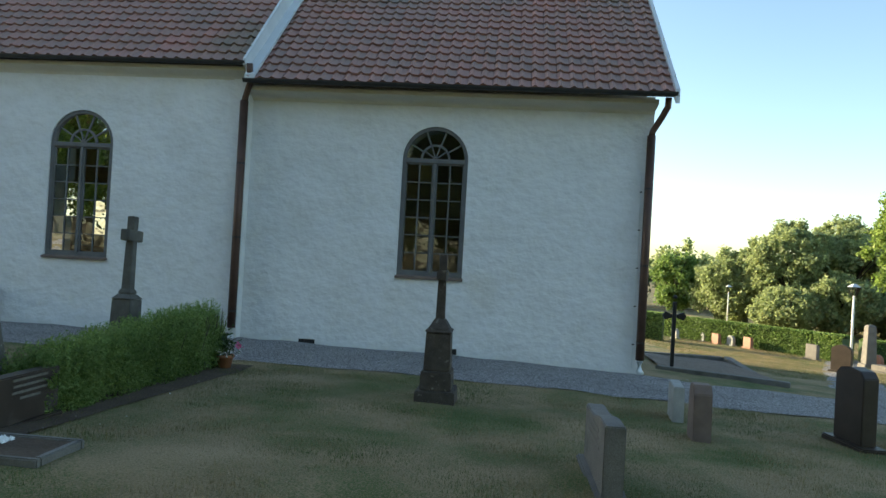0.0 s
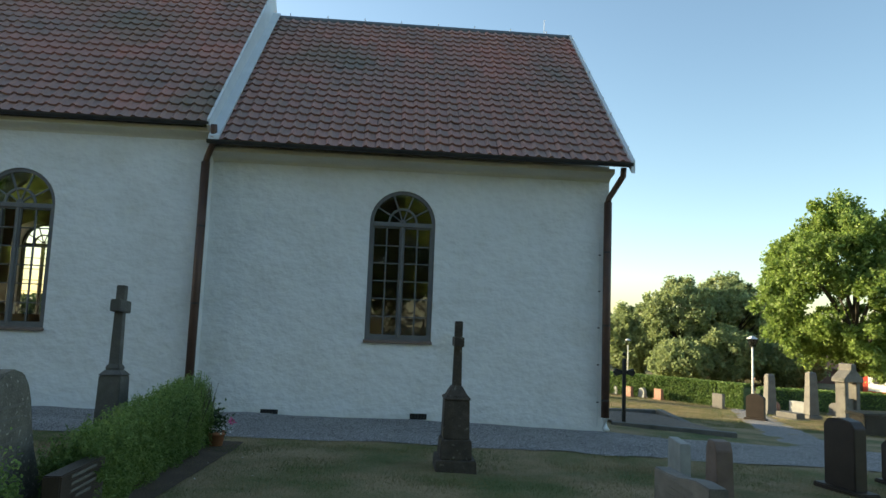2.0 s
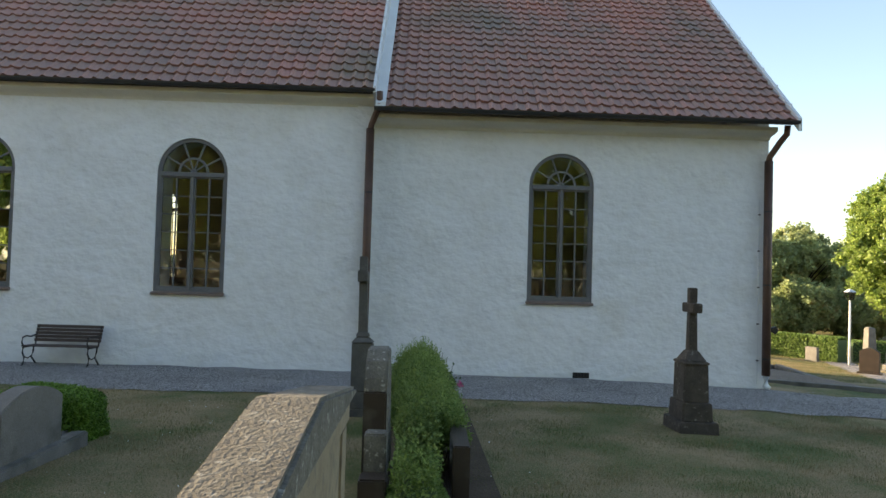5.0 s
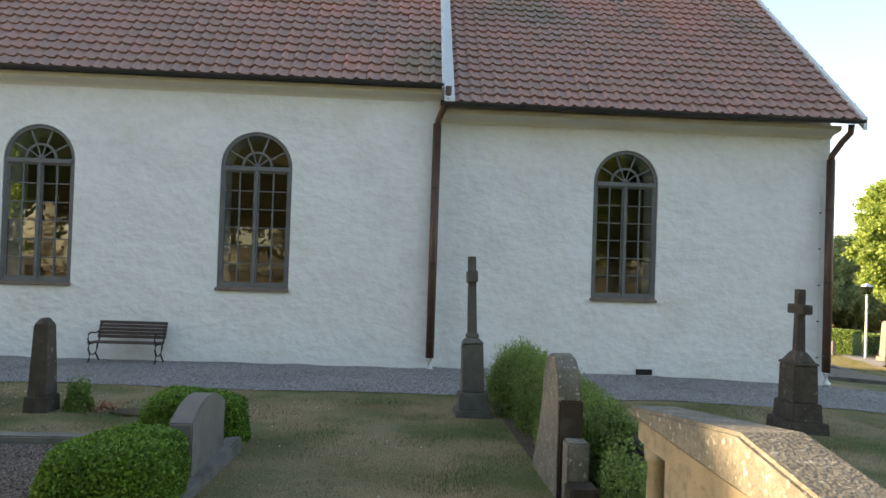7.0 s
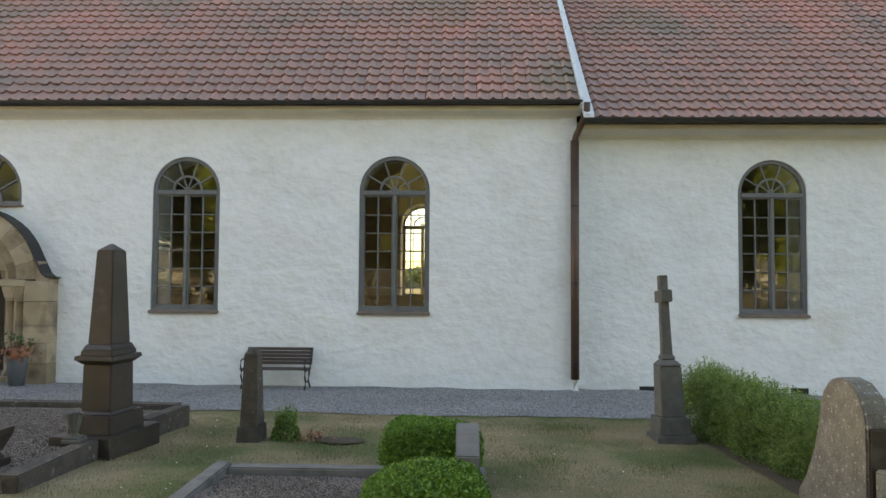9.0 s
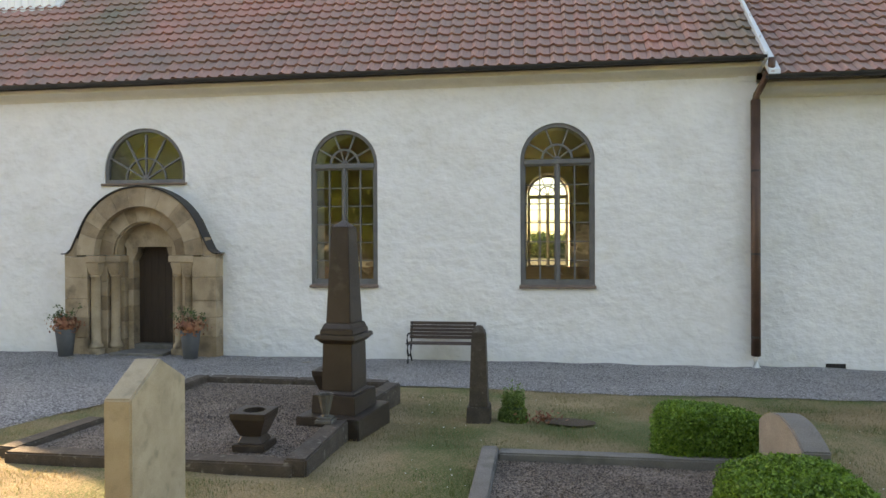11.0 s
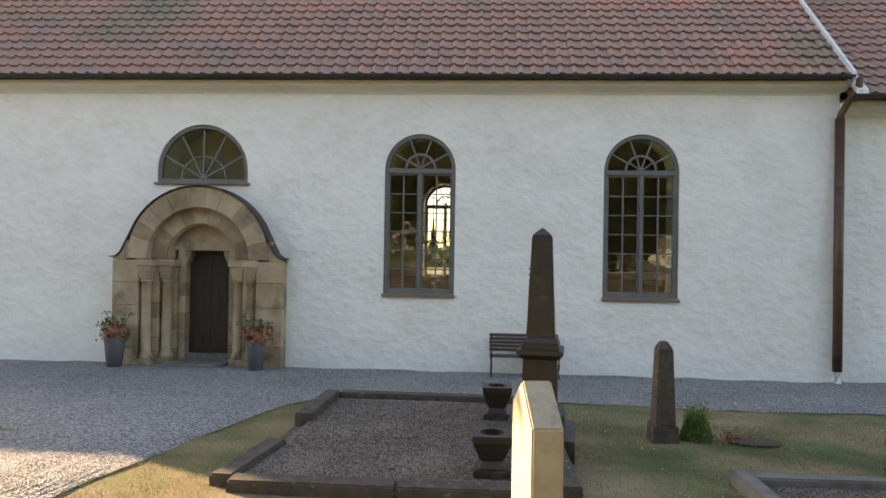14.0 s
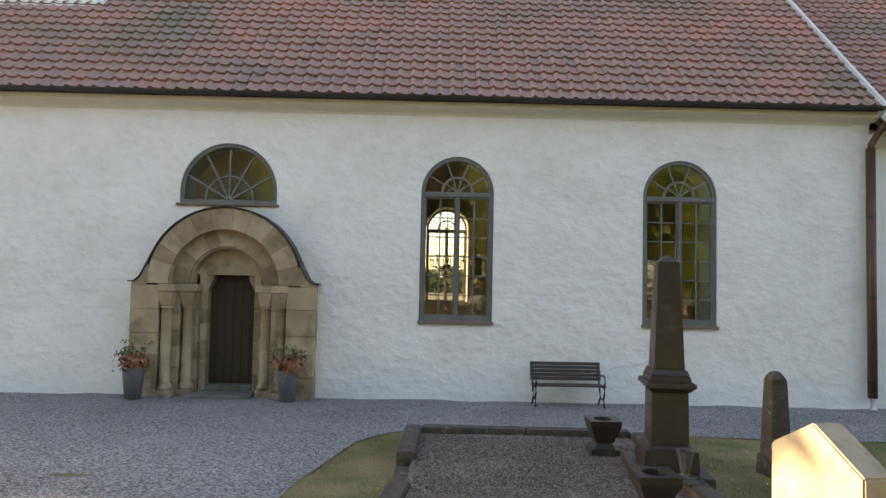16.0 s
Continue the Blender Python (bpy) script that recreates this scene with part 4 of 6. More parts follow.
t = thing("chandelier", "dark brass chandelier hanging in the nave with curved arms", "chandelier", -14.09, 19.3, 2.1)
bm = bmesh.new()
tube(bm, [(0, 0, 0.9), (0, 0, 2.9)], 0.012, 6)
part("chain", bm, IRON, t)
bm = bmesh.new()
lathe(bm, [(0.02, 0.0), (0.11, 0.06), (0.15, 0.16), (0.11, 0.26), (0.04, 0.32), (0.06, 0.5), (0.03, 0.7), (0.02, 0.92)], seg=16)
part("baluster", bm, IRON, t, smooth=True)
for k in range(8):
    c, q = math.cos(k * math.pi / 4 + 0.2), math.sin(k * math.pi / 4 + 0.2)
    bm = bmesh.new()
    tube(bm, [(0.05 * c, 0.05 * q, 0.36), (0.25 * c, 0.25 * q, 0.24), (0.42 * c, 0.42 * q, 0.30), (0.46 * c, 0.46 * q, 0.46)], 0.014, 6)
    arm = part("arm", bm, IRON, t)
    bm = bmesh.new()
    lathe(bm, [(0.05, 0.46), (0.055, 0.48), (0.014, 0.485), (0.014, 0.62)], 0.46 * c, 0.46 * q, 8)
    part("candle", bm, WHITEPAINT, arm, "white candle")


# ---- foliage helpers ----
def leaf_mesh(name, centres, normals_rng, size, material, parent=None, aspect=0.6, up_bias=0.3):
    """Many small four-cornered leaves, one at each centre, turned at random."""
    rng = np.random.default_rng(normals_rng)
    c = np.asarray(centres, dtype=float)
    n = len(c)
    d = rng.normal(size=(n, 3))
    d[:, 2] += up_bias
    d /= np.linalg.norm(d, axis=1)[:, None]
    s = rng.normal(size=(n, 3))
    s -= (s * d).sum(1)[:, None] * d
    s /= np.linalg.norm(s, axis=1)[:, None]
    t = np.cross(d, s)
    sz = size * rng.uniform(0.6, 1.35, size=(n, 1))
    a, b, e, f = c - s * sz, c + t * sz * aspect, c + s * sz, c - t * sz * aspect
    fold = d * sz * 0.25
    verts = np.stack([a + fold, b, e + fold, f], 1).reshape(-1, 3)
    me = bpy.data.meshes.new(name)
    me.vertices.add(4 * n)
    me.vertices.foreach_set("co", verts.ravel())
    me.loops.add(4 * n)
    me.loops.foreach_set("vertex_index", np.arange(4 * n))
    me.polygons.add(n)
    me.polygons.foreach_set("loop_start", np.arange(0, 4 * n, 4))
    me.polygons.foreach_set("loop_total", np.full(n, 4))
    me.materials.append(material)
    me.update(calc_edges=True)
    ob = new(name, me)
    ob["kind"] = "stuff"
    if parent:
        ob.parent = parent
    return ob


def clump_points(rng, clumps, per, spread):
    """Points scattered near the surface of many small clumps (x, y, z, radius)."""
    out = []
    for x, y, z, r in clumps:
        d = rng.normal(size=(per, 3))
        d /= np.linalg.norm(d, axis=1)[:, None]
        out.append(np.array((x, y, z)) + d * r * rng.uniform(1 - spread, 1.05, size=(per, 1)))
    return np.concatenate(out)


def crown_clumps(rng, n, rx, ry, rz, zc, r0, r1, gaps=0.25):
    """Clumps spread through an uneven crown."""
    out = []
    while len(out) < n:
        d = rng.normal(size=3)
        d /= np.linalg.norm(d)
        k = rng.uniform(0.55, 1.0) ** 0.5
        lump = 0.82 + 0.3 * noise.noise((d[0] * 1.7 + rx, d[1] * 1.7, d[2] * 1.7 + zc))
        if noise.noise((d[0] * 2.6 + 9, d[1] * 2.6 + rz, d[2] * 2.6)) < -0.5 + gaps and k > 0.7:
            continue
        out.append((d[0] * rx * k * lump, d[1] * ry * k * lump, zc + d[2] * rz * k * lump, rng.uniform(r0, r1)))
    return out


def tree(name, x, y, h, rx, rz, crown_foot, leaf, material, label, seed, clumps=120, per=160, trunk_r=0.22, r0=0.5, r1=1.1, ry=None, group="", gaps=0.25):
    rng = np.random.default_rng(seed)
    t = thing(name, label, "tree", x, y, ground_z(x, y) - 0.05, group=group)
    zc = crown_foot + rz
    bm = bmesh.new()
    tube(bm, [(0, 0, 0), (0.05, 0.03, h * 0.12), (0.0, 0.1, zc * 0.6), (0.1, 0.0, zc + rz * 0.5)], trunk_r, 9, trunk_r * 0.3)
    part("trunk", bm, BARK, t, smooth=True)
    cl = crown_clumps(rng, clumps, rx, ry or rx, rz, zc, r0, r1, gaps)
    bm = bmesh.new()
    for k in range(min(16, len(cl))):
        cx, cy, cz, _ = cl[k]
        s = max(crown_foot * 0.7, cz * 0.45)
        tube(bm, [(0.02, 0.05, s), (cx * 0.4, cy * 0.4, s + (cz - s) * 0.55), (cx * 0.9, cy * 0.9, cz)], trunk_r * 0.4, 6, 0.03)
    part("limbs", bm, BARK, t)
    leaf_mesh("crown", clump_points(rng, cl, per, 0.9), seed, leaf, material, t)
    return t


def shrub(name, x, y, sx, sy, h, leaf, material, label, seed, n=6000, power=4.0, group="", category="shrub", wild=0.0, lift=0.0):
    """A clipped or shaggy shrub: leaves all over its rounded block, round a core coloured as shade."""
    rng = np.random.default_rng(seed)
    t = thing(name, label, category, x, y, ground_z(x, y) - 0.02 + lift, group=group)
    d = rng.uniform(-1, 1, size=(n * 3, 3))
    d[:, 2] = rng.uniform(0, 1, size=n * 3)
    shape = (np.abs(d[:, 0]) ** power + np.abs(d[:, 1]) ** power + np.abs(d[:, 2]) ** power) ** (1 / power)
    bumps = np.array([noise.noise((p[0] * sx * 3.0 + seed, p[1] * sy * 3.0, p[2] * h * 3.0)) for p in d]) * 0.12
    d = d / shape[:, None] * (rng.uniform(0.86, 1.0, size=n * 3) + bumps)[:, None]
    d = d[:n]
    pts = d * np.array((sx, sy, h))
    if wild:
        pts[:, 2] += np.abs(rng.normal(size=n)) * wild * (d[:, 2] > 0.6)
    leaf_mesh("leaves", pts, seed, leaf, material, t)
    # smooth dark solid, its colour standing for shade between the leaves
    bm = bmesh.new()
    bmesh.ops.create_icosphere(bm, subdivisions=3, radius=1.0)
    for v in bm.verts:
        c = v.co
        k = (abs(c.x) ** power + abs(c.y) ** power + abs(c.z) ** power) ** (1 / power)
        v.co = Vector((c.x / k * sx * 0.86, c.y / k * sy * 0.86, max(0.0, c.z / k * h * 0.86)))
    part("inner_growth", bm, DARKLEAF_AND_SHADE, t)
    return t


# ---- graves: helpers ----
def block(t, name, x0, x1, y0, y1, z0, z1, mat, bev=0.012, label="", worn=0.0):
    bm = bmesh.new()
    box(bm, x0, x1, y0, y1, z0, z1)
    bevel(bm, bev, 2)
    if worn:
        rough_up(bm, worn, 0.15)
    return part(name, bm, mat, t, label)


def writing(t, x, ys, zs, mat=CUT, side=1, wide=0.3):
    """Rows of cut writing that cannot be read, as plain bars on a face that looks along x."""
    rng = random.Random(round(sum(zs) * 100) + 7)
    for z in zs:
        w = wide * rng.uniform(0.55, 1.0)
        bm = bmesh.new()
        box(bm, min(x, x + side * 0.004), max(x, x + side * 0.004), ys - w, ys + w, z - 0.011, z + 0.011)
        part("inscription", bm, mat, t)


def headstone(x, y, length, thick, h, top, mat, label, base=None, base_mat=None, group="", name="headstone", lift=0.0, turn=0.0, text=0, text_mat=CUT, taper=0.0):
    """An upright slab that runs along y. top: the outline above the shoulders, as (u, z) with u from -1 to 1 and z in metres."""
    t = thing(name, label, "gravestone", x, y, ground_z(x, y) + lift - 0.02, turn, group)
    z0 = 0.0
    if base:
        bx, by, bz = base
        block(t, "base", -bx, bx, -by, by, 0, bz, base_mat or mat, 0.015, worn=0.006)
        z0 = bz
    half = length / 2
    bm = bmesh.new()
    sh = h - max(w for _, w in top)
    pts = [(-half * (1 + taper), z0), (half * (1 + taper), z0)] + [(u * half, sh + w) for u, w in top[::-1]]
    prism(bm, pts, -thick / 2, thick / 2, "x")
    bevel(bm, 0.01, 2)
    part("slab", bm, mat, t)
    if text:
        zs = [z0 + (sh - z0) * (0.9 - 0.13 * k) for k in range(text)]
        for s in (1, -1):
            writing(t, s * thick / 2, 0.0, zs, text_mat, s, length * 0.3)
    return t


ROUND = [(-1 + 2 * k / 14, 0.24 * math.sqrt(max(0.0, 1 - (-1 + 2 * k / 14) ** 2)) ) for k in range(15)]
SEGMENT = [(-1 + 2 * k / 10, 0.14 * (1 - (-1 + 2 * k / 10) ** 2)) for k in range(11)]
GABLE = [(-1, 0.0), (0, 0.18), (1, 0.0)]
FLAT = [(-1, 0.0), (1, 0.0)]
SLANT = [(-1, 0.16), (-0.55, 0.17), (-0.3, 0.13), (0.1, 0.03), (0.5, 0.0), (1, 0.0)]


def stone_cross(x, y, sizes, mat, label, lean=(0.0, 0.0)):
    """A cross on a stepped pedestal, its arms along y. sizes: list of (half x, half y, height) from the ground, then the cross's height, half width, half arm and arm height."""
    t = thing("cross_monument", label, "gravestone", x, y, ground_z(x, y) - 0.03)
    t.matrix_basis = pose(x, y, ground_z(x, y) - 0.03, lean[0], lean[1], 0)
    steps, (ch, cw, arm, az, aw) = sizes
    z = 0.0
    for k, (hx, hy, h, tx, ty) in enumerate(steps):
        bm = bmesh.new()
        frustum(bm, 0, 0, z, z + h, hx, hy, tx, ty)
        bevel(bm, 0.012, 2)
        rough_up(bm, 0.005, 0.12)
        part(("plinth", "pedestal", "die", "cap", "collar", "collar")[k], bm, mat, t)
        z += h
    bm = bmesh.new()
    frustum(bm, 0, 0, z - 0.01, z + az, cw * 1.15, cw * 1.3, cw, cw * 1.1)
    bevel(bm, 0.008, 2)
    part("shaft", bm, mat, t)
    bm = bmesh.new()
    box(bm, -cw - 0.012, cw + 0.012, -arm, arm, z + az - 0.002, z + az + aw)
    bevel(bm, 0.01, 2)
    part("crossbar", bm, mat, t)
    bm = bmesh.new()
    box(bm, -cw, cw, -cw * 1.1, cw * 1.1, z + az + aw, z + ch)
    bevel(bm, 0.008, 2)
    part("head", bm, mat, t)
    return t, z


def kerb_frame(name, runs, top, width, mat, label, gravel, gravel_poly, gravel_z, level=None):
    """A grave plot: kerb stones along runs ((x0, y0), (x1, y1), top) and a bed of gravel."""
    x, y = gravel_poly[0]
    t = thing(name, label, "grave plot", 0, 0, 0)
    for (x0, y0), (x1, y1), tp in runs:
        d = Vector((x1 - x0, y1 - y0))
        n = max(1, round(d.length / 1.7))
        for k in range(n):
            a = Vector((x0, y0)) + d * (k / n)
            b = Vector((x0, y0)) + d * ((k + 1) / n)
            u = d.normalized()
            w = Vector((-u.y, u.x)) * width / 2
            a, b = a + u * 0.003, b - u * 0.003
            bm = bmesh.new()
            foot = min(ground_z(a.x, a.y), ground_z(b.x, b.y)) - 0.08
            prism(bm, [tuple(a - w), tuple(b - w), tuple(b + w), tuple(a + w)], foot, tp, "z")
            bevel(bm, 0.015, 2)
            rough_up(bm, 0.004, 0.2)
            part("kerbstone", bm, mat, t)
    (ax, ay), (bx, by), (cx, cy), (dx, dy) = gravel_poly
    verts, faces, m = [], [], 16
    for i in range(m + 1):
        for j in range(m + 1):
            u, v = i / m, j / m
            px = (ax * (1 - u) + bx * u) * (1 - v) + (dx * (1 - u) + cx * u) * v
            py = (ay * (1 - u) + by * u) * (1 - v) + (dy * (1 - u) + cy * u) * v
            foot = ground_z(px, py) + gravel_z + 0.02 * noise.noise((px * 2, py * 2, 5)) if level is None else level + 0.008 * noise.noise((px * 2, py * 2, 5))
            verts.append((px, py, foot))
    for i in range(m):
        for j in range(m):
            a = i * (m + 1) + j
            faces.append((a, a + m + 1, a + m + 2, a + 1))
    bed = mesh_from("gravel_bed", verts, faces, gravel, t, True)
    bed["label"] = "loose gravel inside the kerb"
    return t


def pebbles(name, poly_box, z, n, size, material, label, seed, keep=None):
    """Loose stones lying on a bed, joined as stuff."""
    rng = np.random.default_rng(seed)
    x0, x1, y0, y1 = poly_box
    base = np.array([(1, 0, 0), (-0.5, 0.87, 0), (-0.5, -0.87, 0), (0.1, 0.05, 0.75)])
    verts, faces = [], []
    for k in range(n):
        x, y = rng.uniform(x0, x1), rng.uniform(y0, y1)
        if keep and not keep(x, y):
            continue
        a, s = rng.uniform(0, 6.28), size * rng.uniform(0.5, 1.5)
        c, q = math.cos(a), math.sin(a)
        zz = ground_z(x, y) + (0.027 if z is None else z) if z is None or z == 0.05 else z
        b = len(verts)
        for vx, vy, vz in base * rng.uniform(0.7, 1.3, size=(4, 1)):
            verts.append((x + s * (c * vx - q * vy), y + s * (q * vx + c * vy), zz + s * vz - 0.001))
        faces += [(b, b + 1, b + 3), (b + 1, b + 2, b + 3), (b + 2, b, b + 3)]
    ob = mesh_from(name, verts, faces, material)
    return tagged(ob, label, "gravel", kind="stuff")


# ---- graves beside the chancel ----
stone_cross(-0.82, 9.03, ([(0.27, 0.33, 0.20, 0.26, 0.32), (0.21, 0.26, 0.25, 0.20, 0.25), (0.175, 0.20, 0.51, 0.165, 0.19), (0.185, 0.215, 0.04, 0.17, 0.2), (0.15, 0.18, 0.14, 0.07, 0.09)], (0.86, 0.052, 0.205, 0.52, 0.13)), DARKLICHEN,
            "dark weathered granite cross on a stepped pedestal before the chancel")
stone_cross(-5.35, 9.10, ([(0.25, 0.29, 0.12, 0.24, 0.28), (0.205, 0.235, 0.22, 0.195, 0.225), (0.15, 0.175, 0.66, 0.14, 0.16), (0.155, 0.18, 0.08, 0.085, 0.1), (0.095, 0.11, 0.07, 0.075, 0.085)], (1.05, 0.055, 0.19, 0.69, 0.16)), DARKSTONE,
            "grey-brown stone cross on a tall pedestal beside the hedge", (-4.5, -1.5))
headstone(0.90, 5.68, 1.12, 0.16, 0.60, [(u, w * 0.4) for u, w in SLANT], GREYGRANITE, "grey granite slab with a swept top edge on a low kerb", base=(0.14, 0.62, 0.05), text=3)
headstone(2.42, 9.35, 0.62, 0.14, 0.50, GABLE[:1] + [(1, 0.0)], LIGHTSTONE, "small pale grey gravestone standing in dry grass", turn=-8, taper=0.1)
headstone(2.36, 8.05, 0.34, 0.20, 0.66, [(-1, 0), (-0.6, 0.1), (0.6, 0.1), (1, 0)], BROWNSTONE, "narrow brown granite gravestone with chamfered head", turn=-6, taper=0.25)
headstone(4.33, 8.55, 0.52, 0.19, 0.98, [(-1, 0), (-0.75, 0.08), (0, 0.11), (0.75, 0.08), (1, 0)], BLACKGRANITE, "dark polished granite headstone with a bowed top", base=(0.16, 0.40, 0.08), turn=8)
headstone(5.6, 9.2, 0.5, 0.18, 0.7, SEGMENT, BLACKGRANITE, "low dark granite headstone", base=(0.15, 0.33, 0.07))

# the graves along the hedge
t = thing("headstone", "tall lichen-spotted headstone with rounded top and swept shoulder", "gravestone", -4.90, 5.74, ground_z(-4.90, 5.74) - 0.03)
bm = bmesh.new()
prism(bm, [(-0.36, 0.0), (0.72, 0.0), (0.70, 0.10), (0.56, 0.26), (0.44, 0.48), (0.36, 0.72), (0.31, 0.92), (0.26, 1.06), (0.16, 1.16), (0.02, 1.20), (-0.14, 1.18), (-0.26, 1.10), (-0.34, 0.97), (-0.36, 0.88)], -0.11, 0.08, "x")
part("slab", rough_up(bevel(bm, 0.015, 2), 0.006, 0.12), LICHEN, t)
# thin darker facing over the slab's own south end
block(t, "dark_end_face", -0.112, 0.082, -0.40, -0.362, 0.0, 0.87, BLACKGRANITE, 0.012, worn=0.004)
block(t, "side_wing", -0.08, 0.10, -0.58, -0.402, 0.0, 0.57, LICHEN, 0.015, worn=0.006)
block(t, "front_step", -0.10, 0.12, -0.80, -0.582, 0.0, 0.28, BLACKGRANITE, 0.015)
writing(t, 0.082, -0.0, [0.9, 0.8, 0.7, 0.6], side=1, wide=0.22)
headstone(-4.20, 5.60, 0.78, 0.14, 0.47, FLAT, BLACKGRANITE, "low dark granite slab with rows of lettering beside the hedge", base=(0.10, 0.43, 0.05), text=4)
t = thing("small_grave_bed", "small grave bed edged with pale stone strips and white pebbles", "grave plot", -3.62, 4.78, ground_z(-3.62, 4.78))
for x0, x1, y0, y1 in ((-0.38, 0.38, -0.28, -0.23), (-0.38, 0.38, 0.23, 0.28), (-0.38, -0.32, -0.23, 0.23), (0.32, 0.38, -0.23, 0.23)):
    block(t, "edging", x0, x1, y0, y1, -0.05, 0.05, GREYGRANITE, 0.01)
block(t, "soil", -0.32, 0.32, -0.23, 0.23, -0.06, 0.035, SOIL, 0.005)
pebbles("white_pebbles", (-3.92, -3.76, 4.57, 4.99), ground_z(-3.62, 4.78) + 0.037, 120, 0.022, WHITEPAINT, "white pebbles along the small grave bed", 8)
rng = np.random.default_rng(11)
t = thing("hedge", "long loose light-green hedge with feathery tips between the graves", "hedge", -4.42, 7.9, ground_z(-4.42, 7.9) - 0.05)
pts = []
n = 60000
ly = rng.uniform(-2.1, 2.35, n)
edge = np.clip((2.35 - ly) / 0.35, 0, 1) ** 0.5
hh = np.interp(ly, [-2.75, -2.2, -1.2, 0, 1.2, 2.35], [0.24, 0.38, 0.53, 0.65, 0.76, 0.83]) * (0.93 + 0.10 * np.sin(ly * 5.3) + 0.06 * np.sin(ly * 13.7 + 1))
wx = np.interp(ly, [-2.75, -1.5, 0, 2.35], [0.25, 0.36, 0.42, 0.50]) * (1 + 0.12 * np.sin(ly * 7.1))
ang = rng.uniform(0, math.pi, n)
rad = rng.uniform(0.72, 1.04, n)
px = np.sign(np.cos(ang)) * np.abs(np.cos(ang)) ** 0.6 * wx * rad * (0.6 + 0.4 * edge)
pz = np.sin(ang) ** 0.6 * hh * rad * (0.75 + 0.25 * edge)
tips = rng.uniform(size=n) < 0.10
pz = pz + np.where(tips & (pz > hh * 0.7), rng.uniform(0, 0.17, n), 0)
gz = np.array([ground_z(-4.42, 7.9 + v) for v in ly]) - ground_z(-4.42, 7.9)
# feathery shoots that stand up out of the top and flanks
sy_ = rng.uniform(-2.1, 2.3, 2200)
sh_ = np.interp(sy_, [-2.75, -2.2, -1.2, 0, 1.2, 2.35], [0.24, 0.38, 0.53, 0.65, 0.76, 0.83])
sx_ = rng.uniform(-1, 1, 2200) * np.interp(sy_, [-2.1, 0, 2.35], [0.3, 0.4, 0.46])
sz_ = sh_ * np.sqrt(np.clip(1 - (sx_ / 0.5) ** 2, 0.15, 1)) * 0.9
along = np.tile(np.linspace(0, 1, 16), 2200)
lift = np.repeat(rng.uniform(0.08, 0.34, 2200), 16) * along
px = np.concatenate([px, np.repeat(sx_, 16) + np.repeat(rng.normal(0, 0.05, 2200), 16) * along + rng.normal(0, 0.012, 35200)])
ly = np.concatenate([ly, np.repeat(sy_, 16) + np.repeat(rng.normal(0, 0.05, 2200), 16) * along + rng.normal(0, 0.012, 35200)])
pz = np.concatenate([pz, np.repeat(sz_, 16) + lift])
gz = np.array([ground_z(-4.42, 7.9 + v) for v in ly]) - ground_z(-4.42, 7.9)
px = np.where(px > 0, px * 0.62, px) - 0.06 * ly
leaf_mesh("leaves", np.stack([px, ly, pz + gz + 0.02], 1), 21, 0.022, HEDGELEAF, t, 0.32, 0.0)
bm = bmesh.new()
for k in range(70):
    y = -1.62 + 3.9 * (k + 0.5) / 70
    h = float(np.interp(y, [-2.75, -2.2, -1.2, 0, 1.2, 2.35], [0.24, 0.38, 0.53, 0.65, 0.76, 0.83]))
    g0 = ground_z(-4.42, 7.9 + y) - ground_z(-4.42, 7.9)
    for q in range(3):
        bx = rng.uniform(-0.12, 0.12)
        tube(bm, [(bx, y, g0), (bx + rng.uniform(-0.2, 0.2), y + rng.uniform(-0.1, 0.1), g0 + h * rng.uniform(0.85, 1.15))], 0.007, 4, 0.003)
part("twigs", bm, BARK, t)
# solid dark core: the hedge's inner shade put into its colour
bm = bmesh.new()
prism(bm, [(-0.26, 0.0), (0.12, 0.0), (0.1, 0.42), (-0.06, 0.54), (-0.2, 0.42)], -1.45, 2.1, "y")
part("inner_growth", bm, DARKLEAF_AND_SHADE, t)
tagged(sheet("soil_strip", [-4.98 + 0.14 * k for k in range(9)], [5.1 + 0.2 * k for k in range(27)], SOIL, 0.012, 0.02), "bare brown soil under the hedge", "soil", kind="structure")

shrub("weeds", -4.55, 5.0, 0.27, 0.40, 0.26, 0.016, HEDGELEAF, "loose light-green weeds growing between the graves", 35, 7000, 2.0, category="weeds", wild=0.16)
t = thing("flower_pot", "terracotta pot with dark leaves, white and pink flowers", "flower pot", -4.17, 9.9, ground_z(-4.17, 9.9))
bm = bmesh.new()
lathe(bm, [(0.085, 0), (0.12, 0.17), (0.135, 0.17), (0.135, 0.21), (0.115, 0.21), (0.11, 0.18)], seg=18)
part("pot", bm, TERRACOTTA, t, smooth=True)
pp = rng.normal(size=(260, 3)) * np.array((0.08, 0.08, 0.10)) + np.array((0, 0, 0.33))
leaf_mesh("leaves", pp, 5, 0.03, DARKLEAF_AND_SHADE, t)
leaf_mesh("white_flowers", rng.normal(size=(70, 3)) * np.array((0.09, 0.08, 0.03)) + np.array((0.04, -0.05, 0.25)), 6, 0.018, WHITEPAINT, t)
leaf_mesh("pink_flowers", rng.normal(size=(40, 3)) * np.array((0.03, 0.03, 0.02)) + np.array((0.19, 0.0, 0.36)), 7, 0.022, PINK, t)
bm = bmesh.new()
tube(bm, [(0.02, 0, 0.15), (0.0, 0.02, 0.55)], 0.008, 5)
part("stem", bm, BARK, t)
t = thing("grave_marker_stake", "thin white stake with a small white plate", "marker", -4.36, 9.75, ground_z(-4.36, 9.75))
bm = bmesh.new()
tube(bm, [(0, 0, 0), (0.01, 0, 0.66)], 0.009, 6)
part("stake", bm, WHITEPAINT, t)
